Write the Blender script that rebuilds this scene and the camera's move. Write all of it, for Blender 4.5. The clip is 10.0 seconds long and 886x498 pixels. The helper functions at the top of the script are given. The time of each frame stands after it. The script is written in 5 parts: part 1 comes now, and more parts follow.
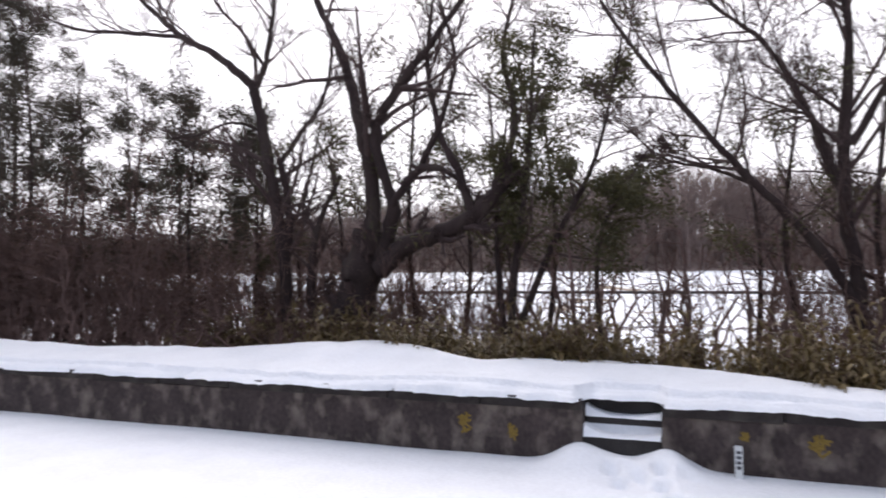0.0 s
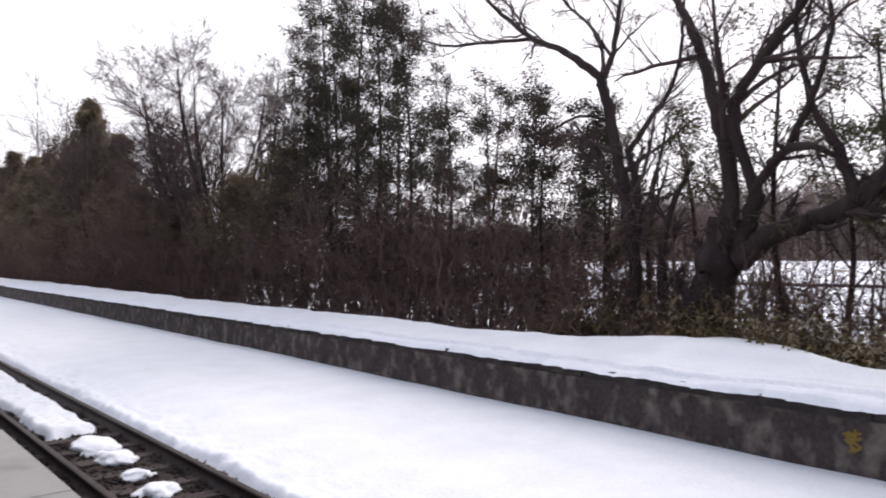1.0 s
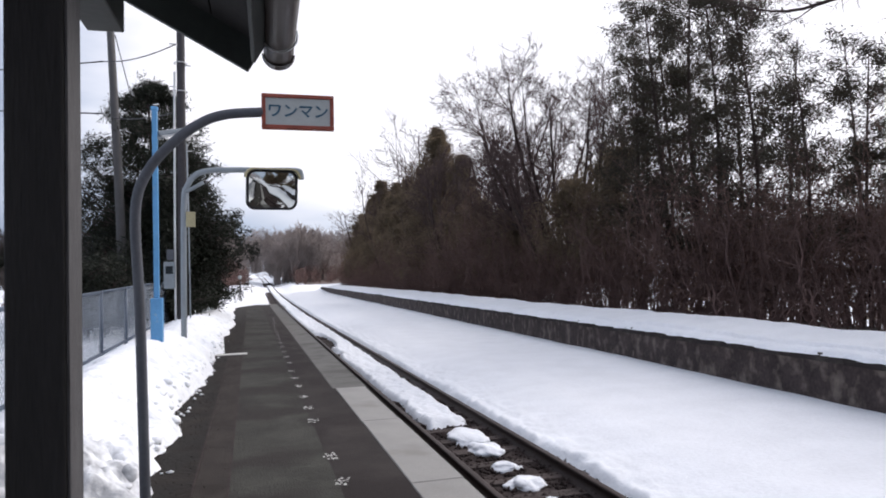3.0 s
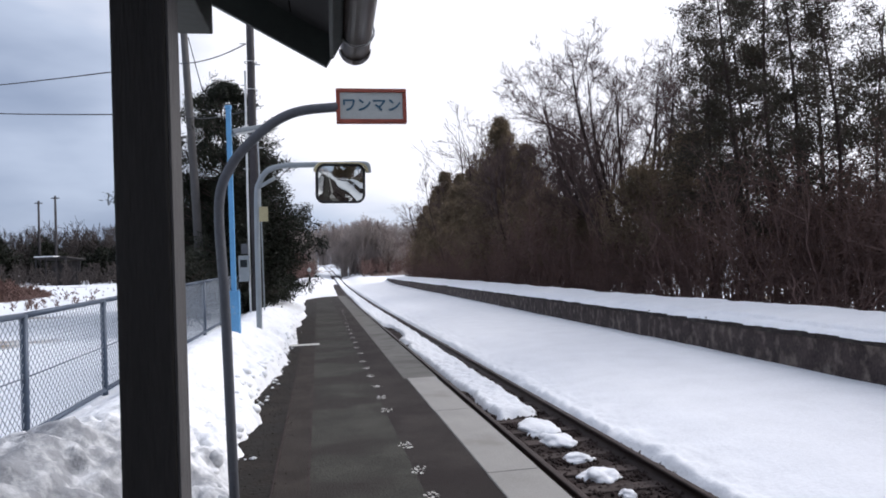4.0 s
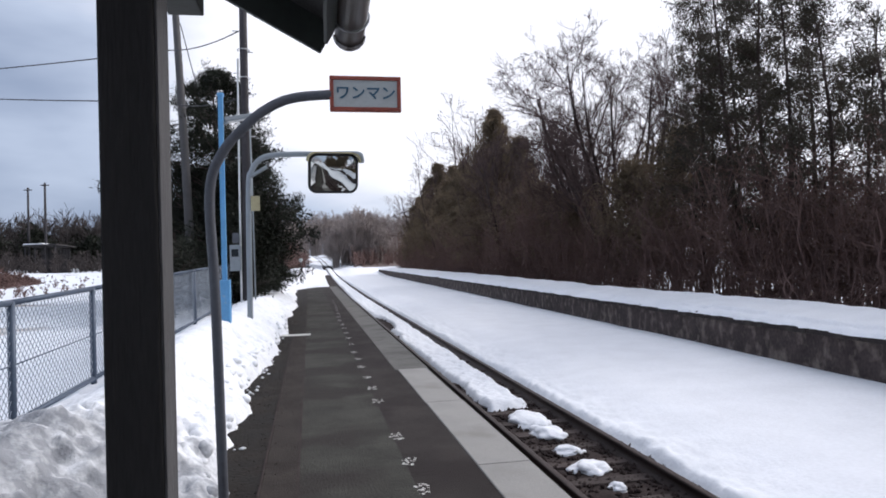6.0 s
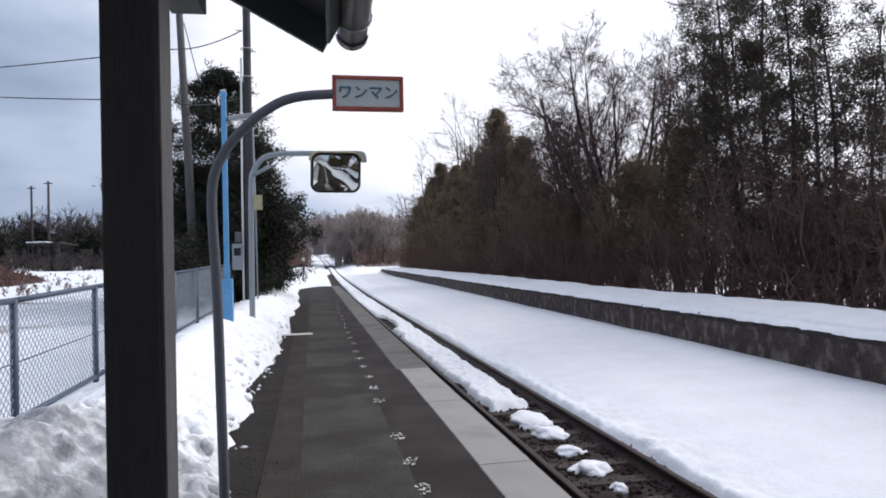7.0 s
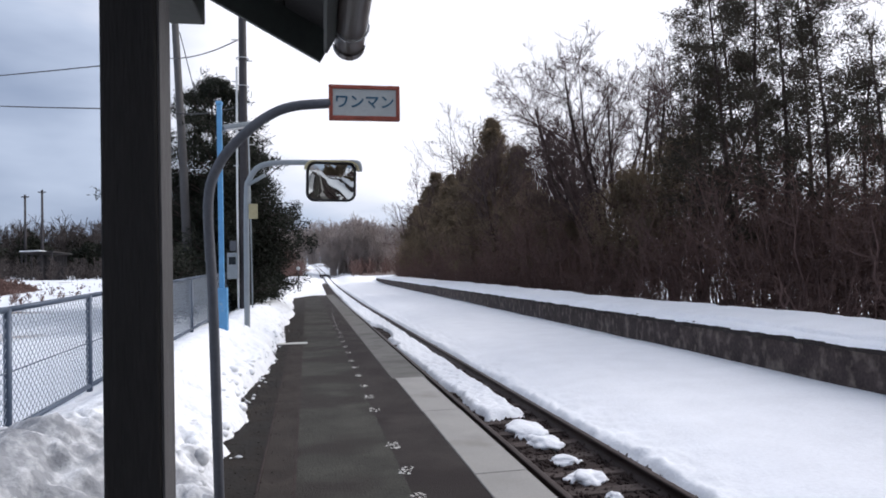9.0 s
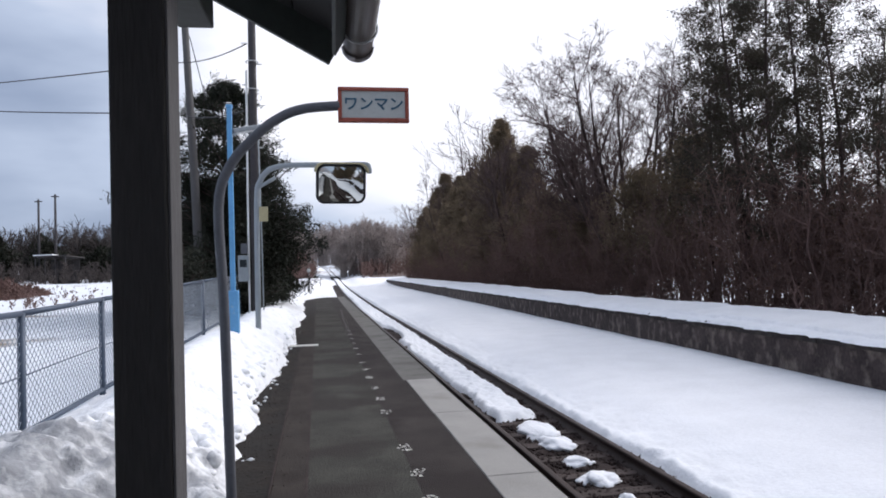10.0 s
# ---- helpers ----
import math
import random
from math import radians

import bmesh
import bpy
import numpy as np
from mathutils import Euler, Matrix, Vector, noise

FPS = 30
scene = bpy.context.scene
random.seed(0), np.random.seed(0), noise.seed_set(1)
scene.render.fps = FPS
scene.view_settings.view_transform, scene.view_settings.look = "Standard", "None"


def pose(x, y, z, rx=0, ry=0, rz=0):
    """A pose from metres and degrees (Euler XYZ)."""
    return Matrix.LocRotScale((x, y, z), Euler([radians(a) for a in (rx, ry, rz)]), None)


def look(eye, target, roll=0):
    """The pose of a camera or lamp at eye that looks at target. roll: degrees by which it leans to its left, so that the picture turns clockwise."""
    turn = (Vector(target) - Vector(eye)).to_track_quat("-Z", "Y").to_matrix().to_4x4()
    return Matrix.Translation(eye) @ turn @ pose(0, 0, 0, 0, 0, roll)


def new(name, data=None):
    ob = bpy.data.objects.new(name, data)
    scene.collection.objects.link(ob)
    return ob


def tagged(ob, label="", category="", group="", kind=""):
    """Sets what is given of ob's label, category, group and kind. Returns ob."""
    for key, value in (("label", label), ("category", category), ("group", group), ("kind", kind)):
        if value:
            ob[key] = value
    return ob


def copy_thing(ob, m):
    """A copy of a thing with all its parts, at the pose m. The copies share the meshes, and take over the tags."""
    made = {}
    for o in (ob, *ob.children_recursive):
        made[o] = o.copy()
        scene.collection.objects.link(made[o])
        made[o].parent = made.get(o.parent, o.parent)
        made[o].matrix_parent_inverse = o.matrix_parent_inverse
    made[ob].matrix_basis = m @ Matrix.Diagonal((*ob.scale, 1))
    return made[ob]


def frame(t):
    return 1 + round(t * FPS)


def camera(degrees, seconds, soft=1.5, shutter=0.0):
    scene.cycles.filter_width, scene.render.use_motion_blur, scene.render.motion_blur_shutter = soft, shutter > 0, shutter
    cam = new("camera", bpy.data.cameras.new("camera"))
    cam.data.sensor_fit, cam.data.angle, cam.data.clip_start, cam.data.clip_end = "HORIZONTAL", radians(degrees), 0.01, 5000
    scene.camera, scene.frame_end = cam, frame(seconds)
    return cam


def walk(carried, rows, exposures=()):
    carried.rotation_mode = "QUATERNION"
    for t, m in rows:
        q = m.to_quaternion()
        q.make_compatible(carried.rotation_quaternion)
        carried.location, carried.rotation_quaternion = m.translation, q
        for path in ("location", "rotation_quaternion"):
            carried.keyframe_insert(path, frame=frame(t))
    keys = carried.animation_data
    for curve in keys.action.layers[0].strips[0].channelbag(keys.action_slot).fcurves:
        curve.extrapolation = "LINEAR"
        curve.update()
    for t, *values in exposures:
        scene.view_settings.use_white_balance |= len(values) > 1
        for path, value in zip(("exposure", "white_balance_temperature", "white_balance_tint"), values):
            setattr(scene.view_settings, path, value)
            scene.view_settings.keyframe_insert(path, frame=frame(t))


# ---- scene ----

cam = camera(66.0, 10.0, soft=1.8, shutter=0.18)
PATH = [
    (0, (0.237, -0.277, 1.26), (2.113, 0.409, 1.371), 0.1),
    (0.5, (0.244, -0.232, 1.303), (1.861, 0.939, 1.424), 0.6),
    (0.8, (0.197, -0.185, 1.323), (1.645, 1.191, 1.405), 1.3),
    (1, (0.181, -0.154, 1.329), (1.511, 1.338, 1.394), 0.9),
    (1.5, (0.13, -0.081, 1.334), (1.195, 1.611, 1.383), 0.1),
    (2, (0.098, -0.066, 1.334), (0.917, 1.758, 1.396), -1.0),
    (2.5, (0.078, -0.045, 1.331), (0.72, 1.847, 1.406), -1.3),
    (3, (0.056, -0.019, 1.331), (0.556, 1.916, 1.406), -1.6),
    (3.2, (0.051, -0.025, 1.334), (0.49, 1.925, 1.409), -2.2),
    (4.3, (-0.004, 0.003, 1.332), (0.304, 1.979, 1.377), -2.1),
    (4.5, (0.001, 0.009, 1.333), (0.312, 1.985, 1.374), -2.0),
    (5, (0.002, 0.027, 1.335), (0.327, 2.0, 1.374), -2.0),
    (5.5, (0.002, 0.027, 1.33), (0.34, 1.998, 1.361), -1.8),
    (7, (0.006, 0.026, 1.327), (0.337, 1.998, 1.356), -1.4),
    (7.5, (0.004, 0.028, 1.327), (0.332, 2.001, 1.365), -1.4),
    (8, (0.002, 0.032, 1.33), (0.319, 2.006, 1.368), -1.2),
    (8.5, (-0.001, 0.032, 1.329), (0.32, 2.005, 1.381), -1.4),
    (9, (-0.001, 0.019, 1.326), (0.345, 1.988, 1.381), -1.4),
    (9.5, (0.0, 0.021, 1.328), (0.331, 1.992, 1.386), -1.8),
    (10, (0.0, 0.031, 1.329), (0.317, 2.005, 1.388), -1.8),
]
walk(cam, [(t, look(eye, target, roll)) for t, eye, target, roll in PATH], [(0, 0.40, 6400, 17), (1, 0.25, 6400, 17), (2, 0.10, 6300, 16), (3, 0.03, 6250, 15), (4.5, 0.0, 6100, 14), (10, 0.0, 6100, 14)])

# ---- world and light ----
SUN_DIR = Vector((0.80, 0.42, 0.62)).normalized()
world = bpy.data.worlds.new("overcast_sky")
scene.world = world
world.use_nodes = True
wn, wl = world.node_tree.nodes, world.node_tree.links
wn.clear()
w_out = wn.new("ShaderNodeOutputWorld")
w_bg = wn.new("ShaderNodeBackground")
w_sky = wn.new("ShaderNodeTexSky")
w_sky.sky_type, w_sky.sun_disc = "NISHITA", False
w_sky.sun_elevation = math.asin(SUN_DIR.z)
w_sky.sun_rotation = math.atan2(SUN_DIR.x, SUN_DIR.y)
w_dim = wn.new("ShaderNodeVectorMath")
w_dim.operation = "SCALE"
w_dim.inputs["Scale"].default_value = 0.06
wl.new(w_sky.outputs[0], w_dim.inputs[0])
w_tc = wn.new("ShaderNodeTexCoord")
w_map = wn.new("ShaderNodeMapping")
w_map.inputs["Scale"].default_value = (1.4, 1.4, 4.5)
wl.new(w_tc.outputs["Generated"], w_map.inputs[0])
w_noise = wn.new("ShaderNodeTexNoise")
w_noise.inputs["Scale"].default_value = 1.6
w_noise.inputs["Detail"].default_value = 5
w_noise.inputs["Roughness"].default_value = 0.5
wl.new(w_map.outputs[0], w_noise.inputs["Vector"])
# cloud thins out towards the veiled sun
w_dot = wn.new("ShaderNodeVectorMath")
w_dot.operation = "DOT_PRODUCT"
w_dot.inputs[1].default_value = SUN_DIR
wl.new(w_tc.outputs["Generated"], w_dot.inputs[0])
w_glow = wn.new("ShaderNodeMapRange")
w_glow.inputs["From Min"].default_value, w_glow.inputs["From Max"].default_value = 0.21, 0.62
w_glow.inputs["To Min"].default_value, w_glow.inputs["To Max"].default_value = 0.0, 0.70
wl.new(w_dot.outputs["Value"], w_glow.inputs["Value"])
w_sum = wn.new("ShaderNodeMath")
wl.new(w_noise.outputs[0], w_sum.inputs[0])
wl.new(w_glow.outputs[0], w_sum.inputs[1])
# a thicker bank of cloud low over the horizon
w_xyz = wn.new("ShaderNodeSeparateXYZ")
wl.new(w_tc.outputs["Generated"], w_xyz.inputs[0])
w_low = wn.new("ShaderNodeMapRange")
w_low.interpolation_type = "SMOOTHSTEP"
w_low.inputs["From Min"].default_value, w_low.inputs["From Max"].default_value = 0.03, 0.17
w_low.inputs["To Min"].default_value, w_low.inputs["To Max"].default_value = -0.17, 0.0
wl.new(w_xyz.outputs["Z"], w_low.inputs["Value"])
w_bank = wn.new("ShaderNodeMath")
wl.new(w_sum.outputs[0], w_bank.inputs[0])
wl.new(w_low.outputs[0], w_bank.inputs[1])
w_ramp = wn.new("ShaderNodeValToRGB")
cr = w_ramp.color_ramp
cr.elements[0].position, cr.elements[0].color = 0.36, (0.33, 0.40, 0.525, 1)
cr.elements[1].position, cr.elements[1].color = 0.95, (1.20, 1.19, 1.20, 1)
mid = cr.elements.new(0.62)
mid.color = (0.60, 0.68, 0.80, 1)
wl.new(w_bank.outputs[0], w_ramp.inputs[0])
w_add = wn.new("ShaderNodeMix")
w_add.data_type = "RGBA"
w_add.inputs[0].default_value = 0.88
wl.new(w_dim.outputs[0], w_add.inputs[6])
wl.new(w_ramp.outputs[0], w_add.inputs[7])
wl.new(w_add.outputs[2], w_bg.inputs[0])
w_bg.inputs[1].default_value = 1.0
wl.new(w_bg.outputs[0], w_out.inputs[0])

sun_data = bpy.data.lights.new("sun", "SUN")
sun_data.energy, sun_data.angle, sun_data.color = 2.9, radians(25), (1.0, 0.96, 0.90)
sun = new("sun", sun_data)
sun.matrix_world = look(SUN_DIR * 100, (0, 0, 0))

# ---- materials ----
def material(name, base, rough=0.8, metal=0.0, var=0.25, scale=6.0, fine=60.0, bump=0.3, stain=None, stain_scale=1.5, stain_at=(0.5, 0.65), stretch=(1, 1, 1), per_object=0.0, translucent=0.0, soiled=None):
    """A surface with colour variation at two scales, optional stains of another colour and fine relief."""
    m = bpy.data.materials.new(name)
    m.use_nodes = True
    n, l = m.node_tree.nodes, m.node_tree.links
    p = n["Principled BSDF"]
    tc = n.new("ShaderNodeTexCoord")
    mp = n.new("ShaderNodeMapping")
    mp.inputs["Scale"].default_value = stretch
    l.new(tc.outputs["Object"], mp.inputs[0])

    def noise_node(s, detail=4.0):
        t = n.new("ShaderNodeTexNoise")
        t.inputs["Scale"].default_value, t.inputs["Detail"].default_value = s, detail
        l.new(mp.outputs[0], t.inputs["Vector"])
        return t.outputs[0]

    big, small = noise_node(scale), noise_node(fine, 6.0)
    add = n.new("ShaderNodeMath")
    add.operation = "MULTIPLY_ADD"
    add.inputs[1].default_value = 0.5
    l.new(small, add.inputs[0])
    half = n.new("ShaderNodeMath")
    half.operation = "MULTIPLY"
    half.inputs[1].default_value = 0.5
    l.new(big, half.inputs[0])
    l.new(half.outputs[0], add.inputs[2])
    ramp = n.new("ShaderNodeValToRGB")
    e = ramp.color_ramp.elements
    e[0].position, e[1].position = 0.33, 0.67
    e[0].color = (*[c * (1 - var) for c in base], 1)
    e[1].color = (*[min(1, c * (1 + var)) for c in base], 1)
    l.new(add.outputs[0], ramp.inputs[0])
    colour = ramp.outputs[0]
    if stain:
        st = n.new("ShaderNodeMapRange")
        st.inputs["From Min"].default_value, st.inputs["From Max"].default_value = stain_at
        level = noise_node(stain_scale, 6.0)
        if soiled:
            # dirt gathers in one stretch, from y soiled[0] to soiled[1]
            xyz = n.new("ShaderNodeSeparateXYZ")
            l.new(tc.outputs["Object"], xyz.inputs[0])
            near = n.new("ShaderNodeMapRange")
            near.interpolation_type = "SMOOTHSTEP"
            near.inputs["From Min"].default_value, near.inputs["From Max"].default_value = soiled
            near.inputs["To Min"].default_value, near.inputs["To Max"].default_value = 0.0, 0.46
            l.new(xyz.outputs["Y"], near.inputs["Value"])
            plus = n.new("ShaderNodeMath")
            l.new(level, plus.inputs[0])
            l.new(near.outputs[0], plus.inputs[1])
            level = plus.outputs[0]
        l.new(level, st.inputs["Value"])
        mix = n.new("ShaderNodeMix")
        mix.data_type = "RGBA"
        l.new(st.outputs[0], mix.inputs[0])
        l.new(colour, mix.inputs[6])
        mix.inputs[7].default_value = (*stain, 1)
        colour = mix.outputs[2]
    if per_object:
        info = n.new("ShaderNodeObjectInfo")
        rng_ = n.new("ShaderNodeMapRange")
        rng_.inputs["To Min"].default_value, rng_.inputs["To Max"].default_value = 1 - per_object, 1 + per_object
        l.new(info.outputs["Random"], rng_.inputs["Value"])
        hsv = n.new("ShaderNodeHueSaturation")
        l.new(rng_.outputs[0], hsv.inputs["Value"])
        l.new(colour, hsv.inputs["Color"])
        colour = hsv.outputs[0]
    l.new(colour, p.inputs["Base Color"])
    p.inputs["Roughness"].default_value, p.inputs["Metallic"].default_value = rough, metal
    p.inputs["Specular IOR Level"].default_value = 0.3
    if bump:
        b = n.new("ShaderNodeBump")
        b.inputs["Strength"].default_value, b.inputs["Distance"].default_value = bump, 0.02
        l.new(add.outputs[0], b.inputs["Height"])
        l.new(b.outputs[0], p.inputs["Normal"])
    if translucent:
        tr = n.new("ShaderNodeBsdfTranslucent")
        l.new(colour, tr.inputs[0])
        ms = n.new("ShaderNodeMixShader")
        ms.inputs[0].default_value = translucent
        l.new(p.outputs[0], ms.inputs[1])
        l.new(tr.outputs[0], ms.inputs[2])
        l.new(ms.outputs[0], n["Material Output"].inputs[0])
    return m


SNOW = material("snow", (0.88, 0.89, 0.915), 0.75, var=0.06, scale=1.5, fine=22, bump=0.7)
DIRTY_SNOW = material("settled_snow", (0.84, 0.855, 0.88), 0.8, var=0.07, scale=2.5, fine=30, bump=1.0, stain=(0.27, 0.28, 0.30), stain_scale=9.0, stain_at=(0.60, 0.98), soiled=(6.0, 3.4))
FIELD = material("snow_field", (0.74, 0.77, 0.82), 0.8, var=0.05, scale=0.4, fine=9, bump=0.4, stain=(0.20, 0.15, 0.10), stain_scale=0.16, stain_at=(0.60, 0.64))
ASPHALT = material("asphalt", (0.047, 0.0455, 0.039), 0.8, var=0.55, scale=2.3, fine=60, bump=1.0, stain=(0.032, 0.028, 0.025), stain_scale=0.9, stain_at=(0.47, 0.58))
OLD_ASPHALT = material("wet_old_asphalt", (0.020, 0.016, 0.013), 0.75, var=0.7, scale=3.5, fine=40, bump=1.0, stain=(0.018, 0.016, 0.014), stain_scale=2.2, stain_at=(0.46, 0.60))
BROWN_ASPHALT = material("brownish_asphalt", (0.036, 0.0305, 0.028), 0.8, var=0.45, scale=1.9, fine=90, bump=0.6, stain=(0.024, 0.019, 0.018), stain_scale=1.3, stain_at=(0.46, 0.60))
CURB = material("brown_patched_asphalt", (0.036, 0.030, 0.026), 0.8, var=0.35, scale=3, fine=80, bump=0.7, stain=(0.026, 0.021, 0.018), stain_scale=2.0)
POST_SIDE = material("pale_post_timber", (0.075, 0.072, 0.074), 0.8, var=0.35, scale=5, fine=50, bump=0.5, stretch=(3, 3, 0.25))
SLAB = material("edge_concrete", (0.26, 0.25, 0.235), 0.8, var=0.14, scale=3, fine=90, bump=0.3, stain=(0.21, 0.20, 0.185), stain_scale=2.0, stain_at=(0.52, 0.66), per_object=0.06)
OLD_SLAB = material("worn_edge_concrete", (0.13, 0.125, 0.115), 0.85, var=0.18, scale=3, fine=90, bump=0.4, stain=(0.085, 0.08, 0.072), stain_scale=2.0, per_object=0.08)
FACE = material("platform_face", (0.12, 0.11, 0.10), 0.9, var=0.3, scale=2, fine=50, stain=(0.05, 0.045, 0.04))
WALL = material("stained_wall", (0.060, 0.045, 0.042), 0.9, var=0.45, scale=2.6, fine=22, bump=1.0, stain=(0.180, 0.148, 0.124), stain_scale=4.6, stain_at=(0.50, 0.68), stretch=(1, 1, 0.75))
COPING = material("coping_stone", (0.045, 0.037, 0.035), 0.9, var=0.3, scale=2.5, fine=40, bump=0.8, stain=(0.085, 0.075, 0.065), stain_scale=2, per_object=0.15)
STEP_M = material("step_concrete", (0.045, 0.04, 0.038), 0.9, var=0.3, scale=4, fine=40, bump=0.6)
RAIL = material("rusty_rail", (0.045, 0.031, 0.028), 0.55, 0.35, var=0.3, scale=5, fine=60)
SLEEPER = material("tarred_sleeper", (0.060, 0.046, 0.042), 0.9, var=0.35, scale=5, fine=50, stretch=(1, 4, 4), per_object=0.25)
BALLAST = material("rusty_ballast", (0.030, 0.020, 0.018), 0.95, var=0.5, scale=6, fine=40, bump=1.0)
BARK = material("dark_bark", (0.042, 0.028, 0.026), 0.95, var=0.35, scale=3, fine=30, bump=1.0, stretch=(1, 1, 0.3), stain=(0.060, 0.044, 0.038), stain_scale=2.5)
TWIG = material("grey_brown_twig", (0.075, 0.050, 0.047), 0.9, var=0.25, scale=1, fine=20, bump=0)
BRUSH = material("dry_brush", (0.145, 0.090, 0.078), 0.9, var=0.35, scale=1, fine=12, bump=0)
DEAD_LEAF = material("dead_leaf", (0.105, 0.062, 0.046), 0.9, var=0.4, scale=1.5, fine=14, bump=0, translucent=0.2)
NEEDLE = material("dark_needles", (0.050, 0.042, 0.028), 0.7, var=0.45, scale=1.2, fine=10, bump=0, translucent=0.15)
LEAF = material("olive_leaf", (0.070, 0.064, 0.028), 0.6, var=0.45, scale=1.3, fine=12, bump=0, translucent=0.25)
SASA = material("bamboo_grass", (0.145, 0.105, 0.046), 0.6, var=0.6, scale=1.7, fine=14, bump=0, translucent=0.25)
ROW_GREEN = material("brownish_evergreen", (0.160, 0.122, 0.080), 0.8, var=0.5, scale=0.8, fine=8, bump=0, translucent=0.45)
CEDAR = material("cedar_foliage", (0.0155, 0.018, 0.0105), 0.75, var=0.5, scale=1.2, fine=10, bump=0, translucent=0.1)
# bark colour lightened to stand in for haze over the distance
HAZY_WOOD = material("hazy_distant_woods", (0.30, 0.255, 0.235), 0.95, var=0.35, scale=0.08, fine=0.5, bump=0)
DARK_WOOD = material("dark_distant_woods", (0.060, 0.050, 0.047), 0.95, var=0.4, scale=0.08, fine=0.5, bump=0)
# browner twigs for the hill, with distance haze mixed into the colour too
HILL_WOOD = material("hazy_brown_woods", (0.20, 0.150, 0.135), 0.95, var=0.35, scale=0.08, fine=0.5, bump=0)
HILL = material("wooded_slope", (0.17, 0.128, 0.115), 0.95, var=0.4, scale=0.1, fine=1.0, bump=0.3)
LITTER = material("leaf_litter", (0.065, 0.048, 0.04), 0.95, var=0.4, scale=0.3, fine=3, bump=0.6)
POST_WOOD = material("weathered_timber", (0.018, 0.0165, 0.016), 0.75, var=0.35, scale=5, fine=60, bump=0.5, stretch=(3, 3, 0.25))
SHEET = material("dark_sheet_metal", (0.030, 0.034, 0.030), 0.5, 0.2, var=0.2, scale=4, fine=40, bump=0.1)
GUTTER = material("brown_gutter", (0.060, 0.048, 0.045), 0.35, var=0.15, scale=4, fine=60, bump=0.05)
BRACKET = material("zinc", (0.45, 0.46, 0.46), 0.4, 0.8, var=0.15, scale=8, fine=60, bump=0.1)
GREY_PAINT = material("grey_paint", (0.095, 0.10, 0.115), 0.5, var=0.15, scale=6, fine=60, bump=0.1)
PALE_PAINT = material("pale_grey_paint", (0.27, 0.30, 0.32), 0.5, var=0.12, scale=6, fine=60, bump=0.1)
BLUE_PAINT = material("sky_blue_paint", (0.13, 0.34, 0.60), 0.5, var=0.15, scale=4, fine=50, bump=0.1, stain=(0.30, 0.42, 0.52), stain_scale=6, stain_at=(0.62, 0.7))
FENCE_PAINT = material("fence_blue_grey", (0.065, 0.085, 0.120), 0.5, 0.2, var=0.15, scale=6, fine=60, bump=0.1)
MESH_WIRE = material("galvanised_wire", (0.23, 0.26, 0.30), 0.5, 0.3, var=0.1, scale=6, fine=60, bump=0)
RED_PAINT = material("faded_red_frame", (0.29, 0.075, 0.05), 0.5, var=0.25, scale=20, fine=120, bump=0.1)
SIGN_WHITE = material("sign_panel", (0.45, 0.47, 0.455), 0.5, var=0.08, scale=15, fine=90, bump=0.05)
SIGN_BLUE = material("sign_lettering", (0.055, 0.125, 0.185), 0.5, var=0.1, scale=20, fine=100, bump=0)
BLACK_RUBBER = material("black_rubber", (0.02, 0.02, 0.02), 0.6, var=0.2, scale=10, fine=80, bump=0.1)
HOOD = material("faded_hood", (0.42, 0.37, 0.22), 0.5, var=0.2, scale=10, fine=80, bump=0.1)
CONCRETE_POLE = material("concrete_pole", (0.085, 0.082, 0.082), 0.85, var=0.2, scale=2, fine=40, bump=0.3)
DARK_POLE = material("dark_pole", (0.050, 0.046, 0.049), 0.8, var=0.25, scale=3, fine=40, bump=0.3, stretch=(1, 1, 0.3))
WHITE_PLASTIC = material("white_plastic", (0.70, 0.71, 0.70), 0.5, var=0.08, scale=6, fine=60, bump=0.1)
WORN_WHITE = material("worn_white_paint", (0.52, 0.51, 0.48), 0.8, var=0.25, scale=20, fine=90, bump=0.3)
YELLOW = material("yellow_wall_paint", (0.21, 0.14, 0.032), 0.85, var=0.4, scale=9, fine=50, bump=0.5)
STROKE = material("dark_print", (0.08, 0.08, 0.09), 0.7, var=0.1, scale=20, fine=90, bump=0)
WIRE = material("cable", (0.03, 0.03, 0.035), 0.6, var=0.1, scale=5, fine=30, bump=0)
ROOF_DARK = material("house_roof", (0.05, 0.045, 0.045), 0.7, var=0.2, scale=2, fine=20, bump=0.2)
DARK_GLASS = material("window_glass", (0.03, 0.035, 0.04), 0.1, var=0.1, scale=2, fine=10, bump=0)

for _m in (ASPHALT, OLD_ASPHALT, BROWN_ASPHALT, CURB):
    _m.node_tree.nodes["Principled BSDF"].inputs["Specular IOR Level"].default_value = 0.1
MIRROR = bpy.data.materials.new("convex_mirror")
MIRROR.use_nodes = True
_p = MIRROR.node_tree.nodes["Principled BSDF"]
_p.inputs["Metallic"].default_value, _p.inputs["Roughness"].default_value = 1.0, 0.03
_p.inputs["Base Color"].default_value = (0.62, 0.64, 0.62, 1)

# ---- building helpers ----
RNG = np.random.default_rng(7)


